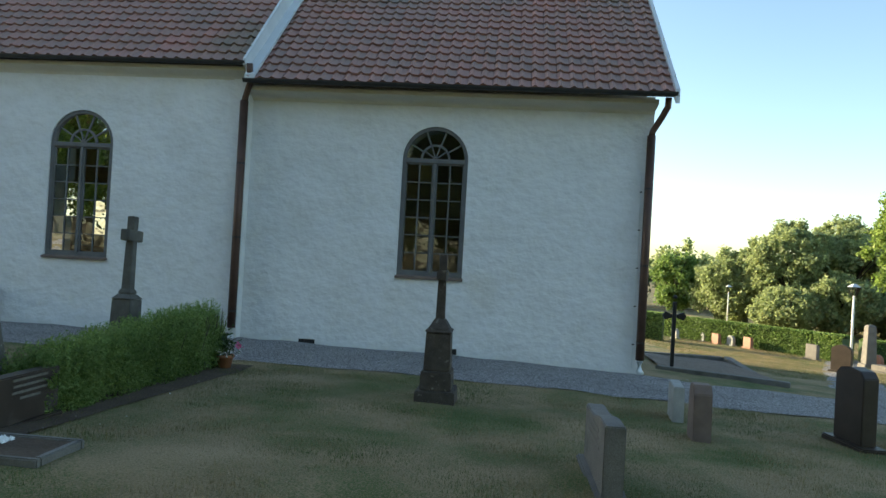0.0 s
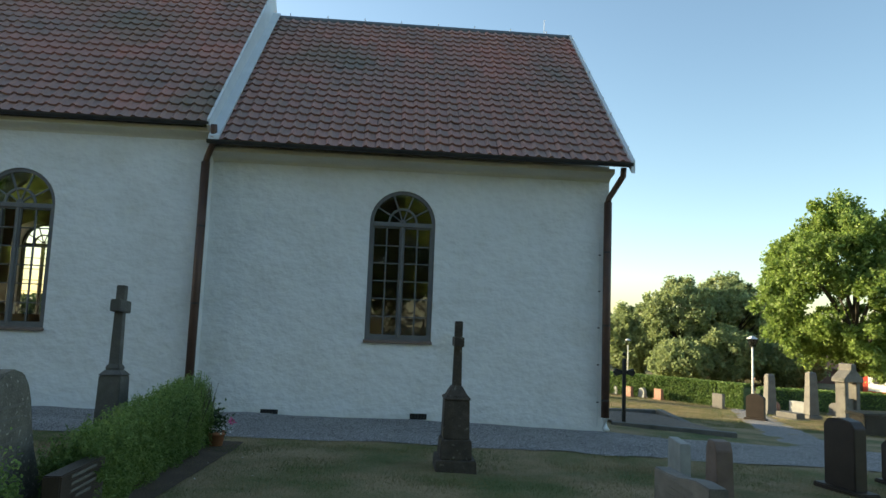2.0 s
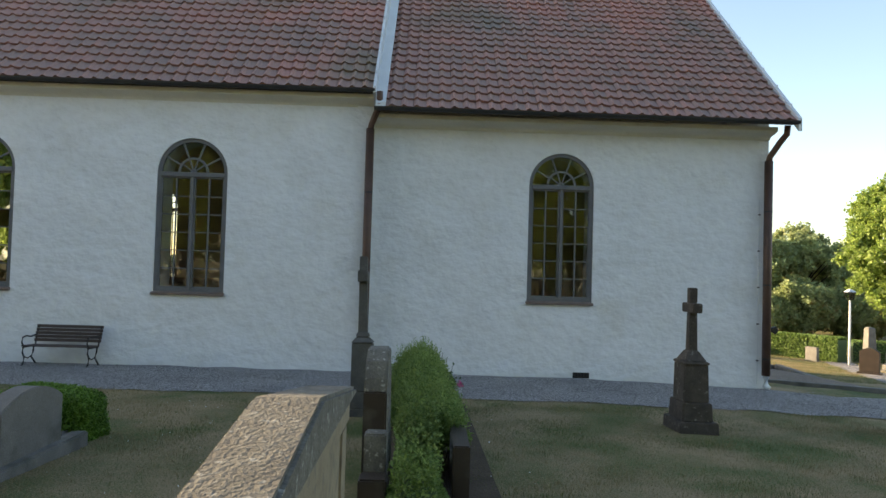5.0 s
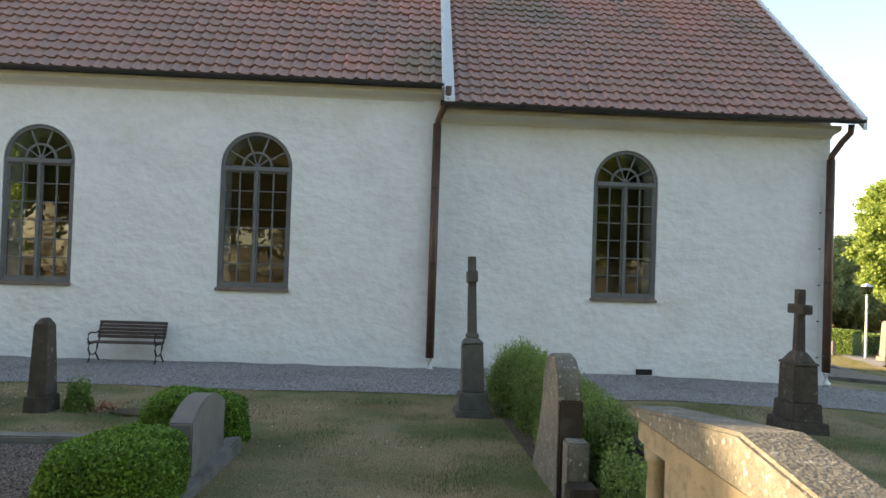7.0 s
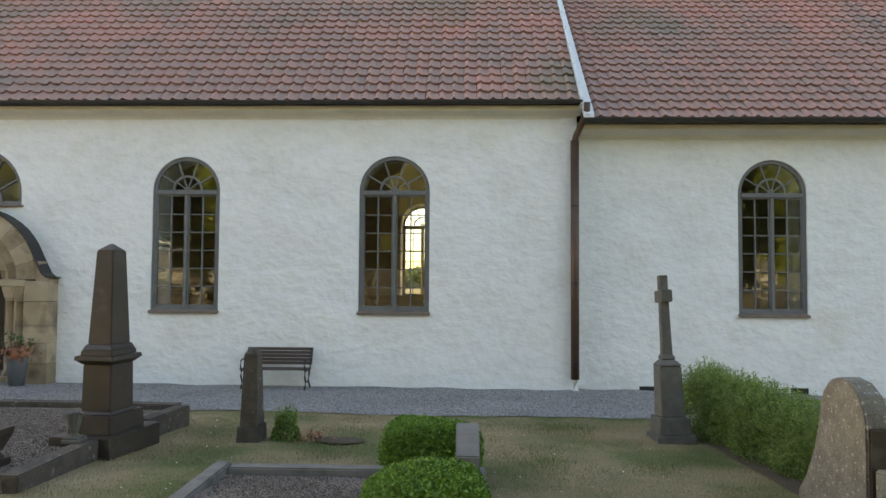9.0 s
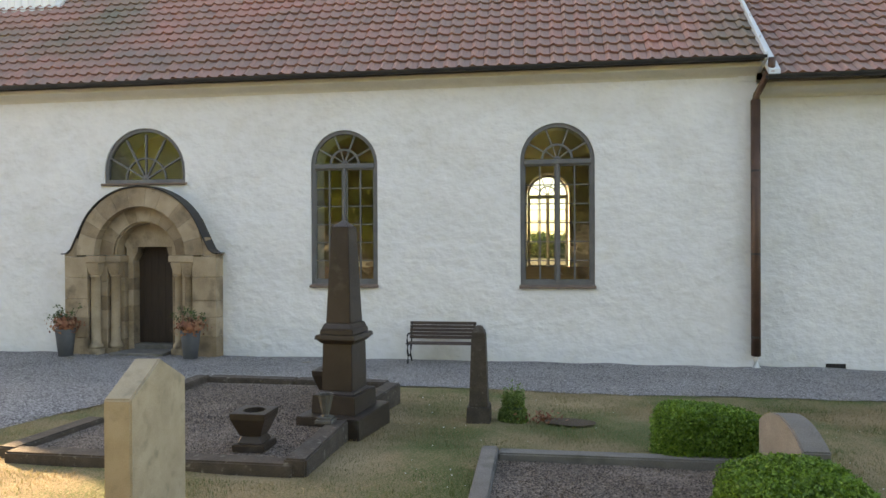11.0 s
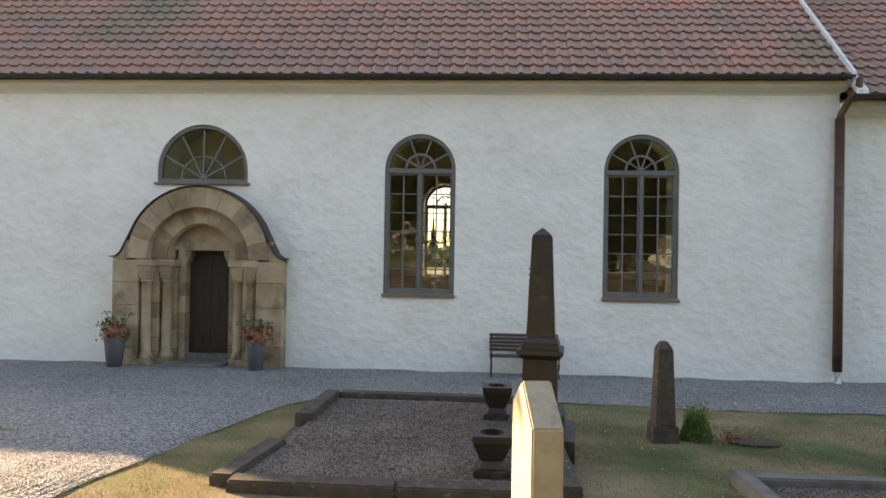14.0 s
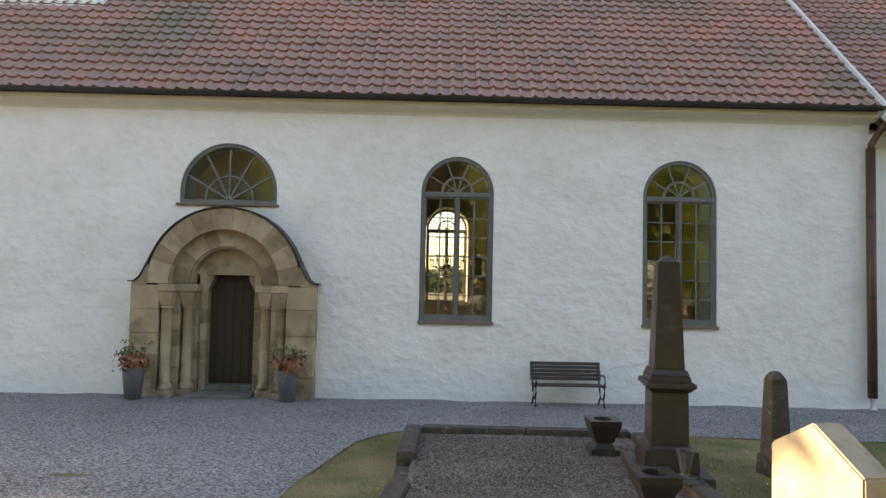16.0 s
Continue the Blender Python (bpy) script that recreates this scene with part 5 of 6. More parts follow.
bm = bmesh.new()
box(bm, -0.02, 0.045, -0.006, 0.006, 0.50, 0.66)
part("plate", bm, WHITEPAINT, t)

# the sandstone monument near the walk
t = thing("pediment_monument", "wide warm limestone monument with corner columns and a low gabled coping", "gravestone", -5.0, 2.2, ground_z(-4.93, 2.2) - 0.05)
zb = 1.22 - (ground_z(-4.93, 2.2) - 0.05)
block(t, "plinth", -0.20, 0.18, -1.15, 1.15, 0, 0.22, LIMESTONE, 0.02)
block(t, "wall", -0.05, 0.09, -0.82, 0.82, 0.22, zb - 0.13, LIMESTONE, 0.01)
for s in (-1, 1):
    bm = bmesh.new()
    lathe(bm, [(0.075, 0.22), (0.08, 0.27), (0.062, 0.31), (0.06, 0.7), (0.055, zb - 0.20), (0.068, zb - 0.19), (0.075, zb - 0.13)], -0.03, s * 0.93, 18)
    part("column", bm, LIMESTONE, t, smooth=True)
    block(t, "pier", 0.0, 0.10, min(s * 0.82, s * 1.0), max(s * 0.82, s * 1.0), 0.22, zb - 0.13, LIMESTONE, 0.01)
block(t, "architrave", -0.095, 0.105, -1.06, 1.06, zb - 0.13, zb - 0.01, LIMESTONE, 0.012)
bm = bmesh.new()
prism(bm, [(-1.13, zb - 0.01), (1.13, zb - 0.01), (1.13, zb + 0.03), (0.0, zb + 0.19), (-1.13, zb + 0.03)], -0.125, 0.13, "x")
part("coping", rough_up(bevel(bm, 0.015, 2), 0.003, 0.1), LICHEN, t, "speckled weathered gabled coping")
writing(t, -0.052, 0.0, [0.55, 0.65, 0.75, 0.85], side=-1, wide=0.5)

# the boxwood grave
kerb_frame("grave_plot", [((-10.42, 3.6), (-10.42, 6.68), 0.17), ((-10.34, 6.60), (-8.05, 6.60), 0.15), ((-7.95, 6.68), (-7.95, 4.3), 0.15), ((-8.03, 4.34), (-10.34, 4.0), 0.17)], 0, 0.16, GREYGRANITE,
           "kerbed grave plot with dark gravel and worn granite kerbs", DARKGRAVEL, [(-10.34, 4.1), (-8.03, 4.4), (-8.03, 6.53), (-10.34, 6.53)], 0.045)
headstone(-8.05, 5.86, 0.94, 0.19, 0.68, SEGMENT, GREYGRANITE, "grey granite headstone with bowed top between two box bushes", base=(0.15, 0.56, 0.06), lift=0.02)
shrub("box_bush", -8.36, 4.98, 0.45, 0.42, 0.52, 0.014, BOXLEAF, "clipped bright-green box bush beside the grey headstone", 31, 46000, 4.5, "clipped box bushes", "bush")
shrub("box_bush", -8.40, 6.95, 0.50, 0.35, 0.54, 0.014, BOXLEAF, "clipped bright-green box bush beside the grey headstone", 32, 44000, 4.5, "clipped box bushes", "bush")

# the slim grey stone
t = thing("obelisk_stone", "slim tapering grey granite stone with a pointed head", "gravestone", -10.66, 8.28, ground_z(-10.66, 8.28) - 0.04)
for nm, z0, z1, a, b, c, d2 in (("base", 0, 0.24, 0.14, 0.17, 0.13, 0.16), ("shaft", 0.24, 1.09, 0.108, 0.14, 0.08, 0.105), ("head", 1.09, 1.17, 0.08, 0.105, 0.035, 0.05)):
    bm = bmesh.new()
    frustum(bm, 0, 0, z0, z1, a, b, c, d2)
    part(nm, rough_up(bevel(bm, 0.008, 2), 0.003, 0.1), DARKLICHEN, t)
shrub("small_bush", -10.26, 8.36, 0.19, 0.17, 0.30, 0.015, HEDGELEAF, "small round green bush beside the slim grey stone", 33, 3500, 2.0, category="bush", wild=0.09)
rng = np.random.default_rng(12)
leaf = leaf_mesh("dry_flowers", rng.normal(size=(90, 3)) * np.array((0.12, 0.09, 0.03)) + np.array((-9.95, 8.3, ground_z(-10, 8.3) + 0.08)), 9, 0.025, DRYFLOWER)
tagged(leaf, "low withered plants on the lawn beside the small bush", "plants", kind="stuff")
tagged(sheet("soil_patch", [-9.9 + 0.04 * k for k in range(16)], [k / 6 for k in range(7)], SOIL, 0.016, 0.01, lambda x: (8.42 - 0.2 * math.sqrt(max(0.0, 1 - ((x + 9.6) / 0.31) ** 2)), 8.42 + 0.2 * math.sqrt(max(0.0, 1 - ((x + 9.6) / 0.31) ** 2)))), "patch of dark bare soil in the lawn", "soil", kind="structure")

# the large plot with the obelisk
kerb_frame("grave_plot", [((-14.66, 9.33), (-14.70, 7.98), 0.23), ((-14.70, 7.93), (-14.72, 7.15), 0.10), ((-14.72, 7.10), (-14.86, 5.98), 0.20), ((-14.76, 5.94), (-12.02, 5.92), 0.20), ((-12.02, 5.84), (-12.02, 7.14), 0.24),
                           ((-12.0, 8.22), (-11.88, 9.16), 0.22), ((-11.98, 9.25), (-14.56, 9.33), 0.215)], 0, 0.2, DARKLICHEN,
           "large kerbed grave plot with dark granite kerbs and gravel", DARKGRAVEL, [(-14.74, 6.0), (-12.12, 5.94), (-12.02, 9.14), (-14.58, 9.22)], 0.15, level=0.145)
t = thing("obelisk", "tall dark polished granite obelisk on a stepped moulded pedestal", "gravestone", -12.10, 7.62, 0.0, -8)
steps = [("plinth", -0.1, 0.24, 0.36, 0.46, 0.36, 0.46), ("step", 0.24, 0.44, 0.255, 0.31, 0.245, 0.30), ("die_foot", 0.44, 0.47, 0.215, 0.245, 0.185, 0.21), ("die", 0.47, 0.98, 0.178, 0.203, 0.172, 0.197), ("moulding", 0.98, 1.03, 0.178, 0.203, 0.225, 0.26), ("cornice", 1.03, 1.08, 0.238, 0.272, 0.23, 0.264),
         ("upper_moulding", 1.08, 1.14, 0.195, 0.222, 0.19, 0.217), ("collar", 1.14, 1.20, 0.185, 0.21, 0.16, 0.182), ("shaft", 1.20, 2.25, 0.145, 0.168, 0.102, 0.118), ("point", 2.25, 2.33, 0.102, 0.118, 0.012, 0.012)]
for nm, z0, z1, a, b, c, d2 in steps:
    bm = bmesh.new()
    frustum(bm, 0, 0, z0, z1, a, b, c, d2)
    part(nm, bevel(bm, 0.008, 2), BLACKGRANITE, t)
writing(t, -0.178, 0.0, [0.62, 0.70, 0.78, 0.86], side=-1, wide=0.12)
writing(t, -0.131, 0.0, [1.6, 1.66, 1.72, 1.78, 1.84, 1.9], side=-1, wide=0.09)


def granite_urn(x, y, z, h, label):
    t = thing("grave_urn", label, "urn", x, y, z, group="granite urns")
    bm = bmesh.new()
    frustum(bm, 0, 0, 0, 0.07, 0.155, 0.155, 0.155, 0.155)
    part("foot_plate", bevel(bm, 0.008, 2), BLACKGRANITE, t)
    bm = bmesh.new()
    frustum(bm, 0, 0, 0.07, 0.14, 0.12, 0.12, 0.085, 0.085)
    part("stem", bevel(bm, 0.006, 1), BLACKGRANITE, t)
    bm = bmesh.new()
    sq = [[(-a, -a), (a, -a), (a, a), (-a, a)] for a in (0.10, 0.165, 0.17)]
    rings = [[bm.verts.new((u, w, zz)) for u, w in ring] for ring, zz in zip(sq, (0.14, h - 0.06, h))]
    inner = [[bm.verts.new((0.105 * r * math.cos(2 * math.pi * (q + 0.5) / 16 - 2.356), 0.105 * r * math.sin(2 * math.pi * (q + 0.5) / 16 - 2.356), zz)) for q in range(16)] for r, zz in ((1.0, h), (0.95, h - 0.12))]
    bm.faces.new(rings[0][::-1])
    for a, b in zip(rings, rings[1:]):
        for q in range(4):
            bm.faces.new((a[q], a[(q + 1) % 4], b[(q + 1) % 4], b[q]))
    for q in range(16):
        bm.faces.new((inner[0][q], inner[0][(q + 1) % 16], inner[1][(q + 1) % 16], inner[1][q]))
        bm.faces.new((rings[2][(q // 4) % 4], inner[0][(q + 1) % 16], inner[0][q])) if q % 4 != 3 else bm.faces.new((rings[2][(q // 4) % 4], rings[2][(q // 4 + 1) % 4], inner[0][(q + 1) % 16], inner[0][q]))
    bm.faces.new(inner[1])
    part("bowl", bm, BLACKGRANITE, t)
    return t


granite_urn(-12.62, 6.40, 0.145, 0.36, "square dark granite urn on the gravel before the obelisk")
granite_urn(-12.53, 8.42, 0.14, 0.38, "square dark granite urn on the gravel behind the obelisk")
t = thing("fluted_vase", "small grey fluted vase on the kerb beside the obelisk", "vase", -12.13, 7.03, 0.24)
bm = bmesh.new()
box(bm, -0.09, 0.09, -0.09, 0.09, 0.0, 0.035)
box(bm, -0.07, 0.07, -0.07, 0.07, 0.035, 0.06)
part("foot", bevel(bm, 0.005, 1), DARKSTONE, t)
bm = bmesh.new()
lathe(bm, [(0.04, 0.06), (0.035, 0.09), (0.045, 0.12), (0.075, 0.27), (0.085, 0.29), (0.07, 0.285), (0.05, 0.2)], seg=20)
for v in bm.verts:
    a = math.atan2(v.co.y, v.co.x)
    v.co.xy *= 1 + 0.06 * math.cos(a * 10)
part("bowl", bm, DARKSTONE, t, smooth=False)

# the stone with its west face in the sun
headstone(-12.42, 4.34, 0.72, 0.165, 1.36 - ground_z(-12.44, 4.42), GABLE, PALESTONE, "pale limestone slab with a gabled head on the lawn", base=(0.13, 0.45, 0.12), turn=5)

# ---- things at the wall ----
def bench(x, y):
    t = thing("bench", "dark slatted park bench with scrolled iron ends by the wall", "bench", x, y, ground_z(x, y) + 0.0)
    for k in range(5):
        bm = bmesh.new()
        box(bm, -0.68, 0.68, -0.36 + k * 0.085, -0.29 + k * 0.085, 0.415 - 0.004 * k, 0.44 - 0.004 * k)
        part("seat_slat", bevel(bm, 0.006, 1), BENCHWOOD, t)
    for k in range(5):
        bm = bmesh.new()
        z = 0.475 + k * 0.069
        yy = 0.085 + k * 0.022
        box(bm, -0.68, 0.68, yy, yy + 0.024, z, z + 0.064)
        part("back_slat", bevel(bm, 0.006, 1), BENCHWOOD, t)
    for s in (-1, 1):
        x0 = s * 0.64
        e = bmesh.new()
        tube(e, [(x0, -0.34, 0.40), (x0, -0.37, 0.30), (x0, -0.30, 0.20), (x0, -0.33, 0.08), (x0, -0.40, 0.0)], 0.018, 6)
        part("leg", e, IRON, t)
        e = bmesh.new()
        tube(e, [(x0, 0.02, 0.40), (x0, 0.0, 0.28), (x0, -0.06, 0.18), (x0, 0.04, 0.08), (x0, 0.12, 0.0)], 0.018, 6)
        part("leg", e, IRON, t)
        e = bmesh.new()
        tube(e, [(x0, -0.33, 0.22), (x0, -0.18, 0.16), (x0, -0.04, 0.2)], 0.012, 6)
        part("stretcher", e, IRON, t)
        e = bmesh.new()
        tube(e, [(x0, -0.36, 0.40), (x0, 0.06, 0.39), (x0, 0.10, 0.50), (x0, 0.19, 0.81)], 0.016, 6)
        part("end_frame", e, IRON, t)
        e = bmesh.new()
        tube(e, [(x0, -0.33, 0.41), (x0, -0.40, 0.5), (x0, -0.37, 0.6), (x0, -0.25, 0.62), (x0, -0.1, 0.59), (x0, 0.13, 0.62)], 0.016, 6)
        part("armrest", e, IRON, t)
    return t


bench(-11.87, 13.74)


def planter(x, y, seed, label):
    t = thing("planter", label, "planter", x, y, ground_z(x, y) + 0.02, group="planters beside the portal")
    bm = bmesh.new()
    lathe(bm, [(0.14, 0), (0.20, 0.55), (0.208, 0.58), (0.18, 0.58), (0.17, 0.50)], seg=24)
    part("pot", bm, PLANTER, t, smooth=True)
    rng = np.random.default_rng(seed)
    d = rng.normal(size=(420, 3)) * np.array((0.13, 0.12, 0.08)) + np.array((0, 0, 0.68))
    leaf_mesh("faded_flowers", d, seed, 0.045, DRYFLOWER, t)
    bm = bmesh.new()
    ends = []
    for k in range(16):
        a, r, h = rng.uniform(0, 6.28), rng.uniform(0.08, 0.34), rng.uniform(0.75, 1.05)
        ends.append((r * math.cos(a), r * math.sin(a) * 0.6, h))
        tube(bm, [(0.3 * r * math.cos(a), 0.2 * r * math.sin(a), 0.5), (0.7 * r * math.cos(a), 0.5 * r * math.sin(a), h - 0.15), ends[-1]], 0.006, 4, 0.003)
    part("twigs", bm, BARK, t)
    c = np.concatenate([np.array(e) + rng.normal(size=(14, 3)) * 0.035 for e in ends])
    leaf_mesh("dark_leaves", c, seed + 1, 0.024, DARKLEAF_AND_SHADE, t)
    return t


planter(-19.97, 13.46, 41, "grey-blue planter with rusty faded hydrangeas beside the portal")
planter(-17.12, 13.46, 42, "grey-blue planter with rusty faded flowers beside the portal")

# ---- the graveyard beyond the chancel ----
gz = -0.62
kerb_frame("grave_plot", [((3.7, 16.2), (6.25, 15.0), -0.60), ((6.35, 15.1), (7.0, 21.4), -0.92), ((3.7, 16.3), (4.3, 21.4), -0.92), ((4.4, 21.5), (6.9, 21.5), -0.95)], 0, 0.22, GREYGRANITE,
           "wide kerbed family plot covered with brown gravel", BROWNGRAVEL, [(3.8, 16.25), (6.25, 15.12), (6.95, 21.4), (4.4, 21.4)], 0.06)
t = thing("iron_cross", "dark iron cross with flared arms on the brown gravel plot", "cross", 4.15, 16.6, -0.78)
bm = bmesh.new()
box(bm, -0.042, 0.042, -0.04, 0.04, 0, 1.68)
part("post", bevel(bm, 0.01, 1), IRON, t)
for s in (-1, 1):
    bm = bmesh.new()
    prism(bm, [(s * 0.055, 1.30), (s * 0.055, 1.38), (s * 0.22, 1.44), (s * 0.28, 1.34), (s * 0.22, 1.24)], -0.045, 0.045, "y")
    part("arm", bevel(bm, 0.008, 1), IRON, t)
bm = bmesh.new()
lathe(bm, [(0.03, 1.75), (0.06, 1.79), (0.03, 1.84)], seg=10)
part("finial", bm, IRON, t)


def far_stone(x, y, w, h, top, mat, label, thick=0.18, group="", turn=0.0):
    """Here the slab's broad side is turned towards the church path."""
    return headstone(x, y, w, thick, h, top, mat, label, base=(thick * 0.8, w * 0.6, 0.1), turn=22 + turn, group=group)


def tall_pillar(x, y, h, label):
    t = thing("obelisk_stone", label, "gravestone", x, y, ground_z(x, y) - 0.03, group="tall grave pillars")
    for nm, z0, z1, a, c in (("base", 0, 0.22, 0.30, 0.28), ("shaft", 0.22, h - 0.06, 0.21, 0.155), ("head", h - 0.06, h, 0.155, 0.10)):
        bm = bmesh.new()
        frustum(bm, 0, 0, z0, z1, a, a, c, c)
        part(nm, bevel(bm, 0.01, 1), GREYGRANITE, t)


tall_pillar(14.9, 28.6, 1.8, "tapering grey granite pillar among the far graves")
tall_pillar(15.45, 26.5, 1.95, "tapering grey granite pillar among the far graves")
far_stone(11.2, 23.1, 0.62, 0.95, SEGMENT, BLACKGRANITE, "dark square headstone beside the side path", turn=20)
far_stone(13.77, 31.0, 0.6, 0.7, FLAT, GREYGRANITE, "broad low grey headstone before the far hedge")
far_stone(17.0, 29.9, 0.8, 0.6, FLAT, LIGHTSTONE, "small pale headstone in the sun")
far_stone(16.4, 30.8, 0.5, 0.5, ROUND, REDSTONE, "small reddish headstone in the sun")
far_stone(18.4, 29.3, 0.55, 0.62, ROUND, GREYGRANITE, "small grey rounded headstone before the hedge")
far_stone(14.0, 25.6, 0.9, 0.3, FLAT, GREYGRANITE, "low grey grave slab on the sunlit lawn", thick=0.5)
for x, y, w, h, mat, label in ((9.24, 36.5, 0.42, 0.55, LIGHTSTONE, "pale headstone in the row before the hedge"), (10.2, 37.5, 0.42, 0.6, LIGHTSTONE, "white headstone in the row before the hedge"), (10.64, 36.5, 0.42, 0.52, LIGHTSTONE, "pale rounded headstone in the row before the hedge"),
                               (11.0, 35.4, 0.5, 0.55, REDSTONE, "red granite headstone in the row before the hedge"), (11.6, 35.0, 0.45, 0.55, LIGHTSTONE, "pale headstone in the row before the hedge"), (12.12, 34.1, 0.5, 0.58, REDSTONE, "reddish headstone in the row before the hedge"), (8.6, 37.4, 0.42, 0.55, LIGHTSTONE, "pale headstone at the end of the row")):
    far_stone(x, y, w, h, ROUND if mat is LIGHTSTONE else FLAT, mat, label, group="headstone row before the hedge")
t = thing("arched_monument", "grey stone monument with two piers and a gabled top", "gravestone", 15.4, 24.2, ground_z(15.4, 24.2) - 0.03, 20)
block(t, "base", -0.52, 0.52, -0.3, 0.3, 0, 0.32, GREYGRANITE, 0.02)
for s in (-1, 1):
    block(t, "pier", min(s * 0.22, s * 0.42), max(s * 0.22, s * 0.42), -0.2, 0.2, 0.32, 1.62, GREYGRANITE, 0.015)
block(t, "panel", -0.22, 0.22, -0.08, 0.1, 0.32, 1.0, GREYGRANITE, 0.01)
bm = bmesh.new()
prism(bm, [(-0.54, 1.62), (0.54, 1.62), (0.54, 1.76), (0.14, 2.06), (0.12, 2.3), (-0.12, 2.3), (-0.14, 2.06), (-0.54, 1.76)], -0.26, 0.26, "y")
part("gable", bevel(bm, 0.015, 1), GREYGRANITE, t)
t = thing("chest_tomb", "dark granite chest tomb on the shaded grass", "gravestone", 9.2, 13.0 + 4.2, ground_z(9.2, 17.2) - 0.03)
t.location = (12.6, 19.0, ground_z(12.6, 19.0) - 0.03)
block(t, "body", -0.6, 0.6, -0.35, 0.35, 0, 0.62, BLACKGRANITE, 0.02)
block(t, "lid", -0.68, 0.68, -0.42, 0.42, 0.62, 0.72, BLACKGRANITE, 0.02)


def street_lamp(x, y, h, label):
    t = thing("street_lamp", label, "lamp", x, y, ground_z(x, y) - 0.03, group="lamps")
    bm = bmesh.new()
    tube(bm, [(0, 0, 0), (0, 0, h - 0.5)], 0.055, 10, 0.04)
    part("post", bm, WHITEPAINT, t, smooth=True)
    bm = bmesh.new()
    frustum(bm, 0, 0, h - 0.5, h - 0.14, 0.09, 0.09, 0.17, 0.17)
    part("lantern", bm, GLASS, t)
    for a, b in ((-1, -1), (1, -1), (1, 1), (-1, 1)):
        bm = bmesh.new()
        tube(bm, [(a * 0.09, b * 0.09, h - 0.5), (a * 0.17, b * 0.17, h - 0.14)], 0.012, 5)
        part("lantern_bar", bm, IRON, t)
    bm = bmesh.new()
    frustum(bm, 0, 0, h - 0.14, h, 0.20, 0.20, 0.04, 0.04)
    part("lantern_roof", bm, ZINC, t)


street_lamp(14.85, 29.9, 3.5, "white lamp post with a small glazed lantern in the graveyard")
street_lamp(17.2, 53.0, 3.3, "white lamp post with a lantern beyond the hedge")


def long_hedge(name, ax, ay, bx, by, h, w, n, label, seed):
    rng = np.random.default_rng(seed)
    t = thing(name, label, "hedge", 0, 0, 0)
    k = rng.uniform(0, 1, n)
    d = Vector((bx - ax, by - ay)).normalized()
    u = rng.uniform(-1, 1, n)
    top = rng.uniform(size=n) < 0.35
    off = np.where(top, u * w, np.sign(u) * w * rng.uniform(0.85, 1.05, n))
    x, y = ax + (bx - ax) * k - d.y * off, ay + (by - ay) * k + d.x * off
    z0 = np.array([ground_z(p, q) for p, q in zip(x, y)])
    z = z0 + np.where(top, h * rng.uniform(0.93, 1.05, n), h * rng.uniform(0, 1, n))
    leaf_mesh("leaves", np.stack([x, y, z], 1), seed, 0.05, HEDGELEAF, t)
    # dark filling behind the leaves, coloured as the shade within the hedge
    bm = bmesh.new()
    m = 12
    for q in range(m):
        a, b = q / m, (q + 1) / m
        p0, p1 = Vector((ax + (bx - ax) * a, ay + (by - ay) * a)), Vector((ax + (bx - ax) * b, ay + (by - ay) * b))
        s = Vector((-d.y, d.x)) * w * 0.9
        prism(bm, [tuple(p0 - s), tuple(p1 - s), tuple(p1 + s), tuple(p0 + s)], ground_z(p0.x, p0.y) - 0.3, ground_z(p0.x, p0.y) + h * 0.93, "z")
    part("inner_growth", bm, DARKLEAF_AND_SHADE, t)


long_hedge("hedge", 7.6, 40.4, 14.6, 32.6, 1.15, 0.45, 30000, "clipped green hedge behind the row of headstones", 51)
long_hedge("hedge", 14.7, 32.5, 15.4, 31.3, 1.15, 0.45, 5000, "clipped green hedge end beside the lamp", 52)
long_hedge("hedge", 16.5, 32.4, 34.0, 27.5, 1.0, 0.45, 16000, "clipped green hedge behind the sunlit graves", 53)
long_hedge("hedge", 6.6, 34.0, 7.9, 33.6, 1.3, 0.6, 4000, "short dark clipped hedge behind the church", 54)

# ---- trees and distance ----
tree("maple_tree", 24.3, 36.0, 12, 6.0, 5.7, 0.9, 0.11, MAPLELEAF, "large bright-green maple at the edge of the graveyard", 61, 800, 150, 0.30, 0.28, 0.7, gaps=0.2)
for k, (x, y, h, rx, rz, foot, seed) in enumerate(((18.9, 57, 8, 3.2, 3.2, 0.0, 71), (22.4, 55, 9, 4.4, 4.6, 0.0, 72), (27.0, 55.5, 10, 4.6, 4.9, 0.1, 73), (31.2, 57, 8, 3.9, 4.2, 0.0, 74), (24.6, 51.5, 5, 3.2, 2.4, 0.0, 75), (29.5, 51, 4, 2.8, 1.9, 0.0, 76), (20.5, 50.5, 4, 2.4, 1.7, 0.0, 77))):
    tree("broadleaf_tree", x, y, h, rx, rz, foot, 0.14, TREELEAF, "dense rounded green tree behind the graveyard hedge", seed, 380, 120, 0.2, 0.3, 0.75, group="trees behind the hedge", gaps=0.05)
tree("birch_tree", 15.0, 60, 6, 2.0, 3.0, 0.2, 0.16, HEDGELEAF, "light feathery tree beyond the church corner", 78, 70, 110, 0.12, 0.4, 0.8)
for k in range(6):
    tree("broadleaf_tree", 8 + k * 6.2, 78 + (k % 2) * 6, 7, 4.2, 3.0 + (k % 3) * 0.4, 0.0, 0.28, DARKLEAF_AND_SHADE if k % 2 else TREELEAF, "dark green tree in the far belt of trees", 80 + k, 60, 90, 0.2, 0.8, 1.4, group="far belt of trees", gaps=0.0)
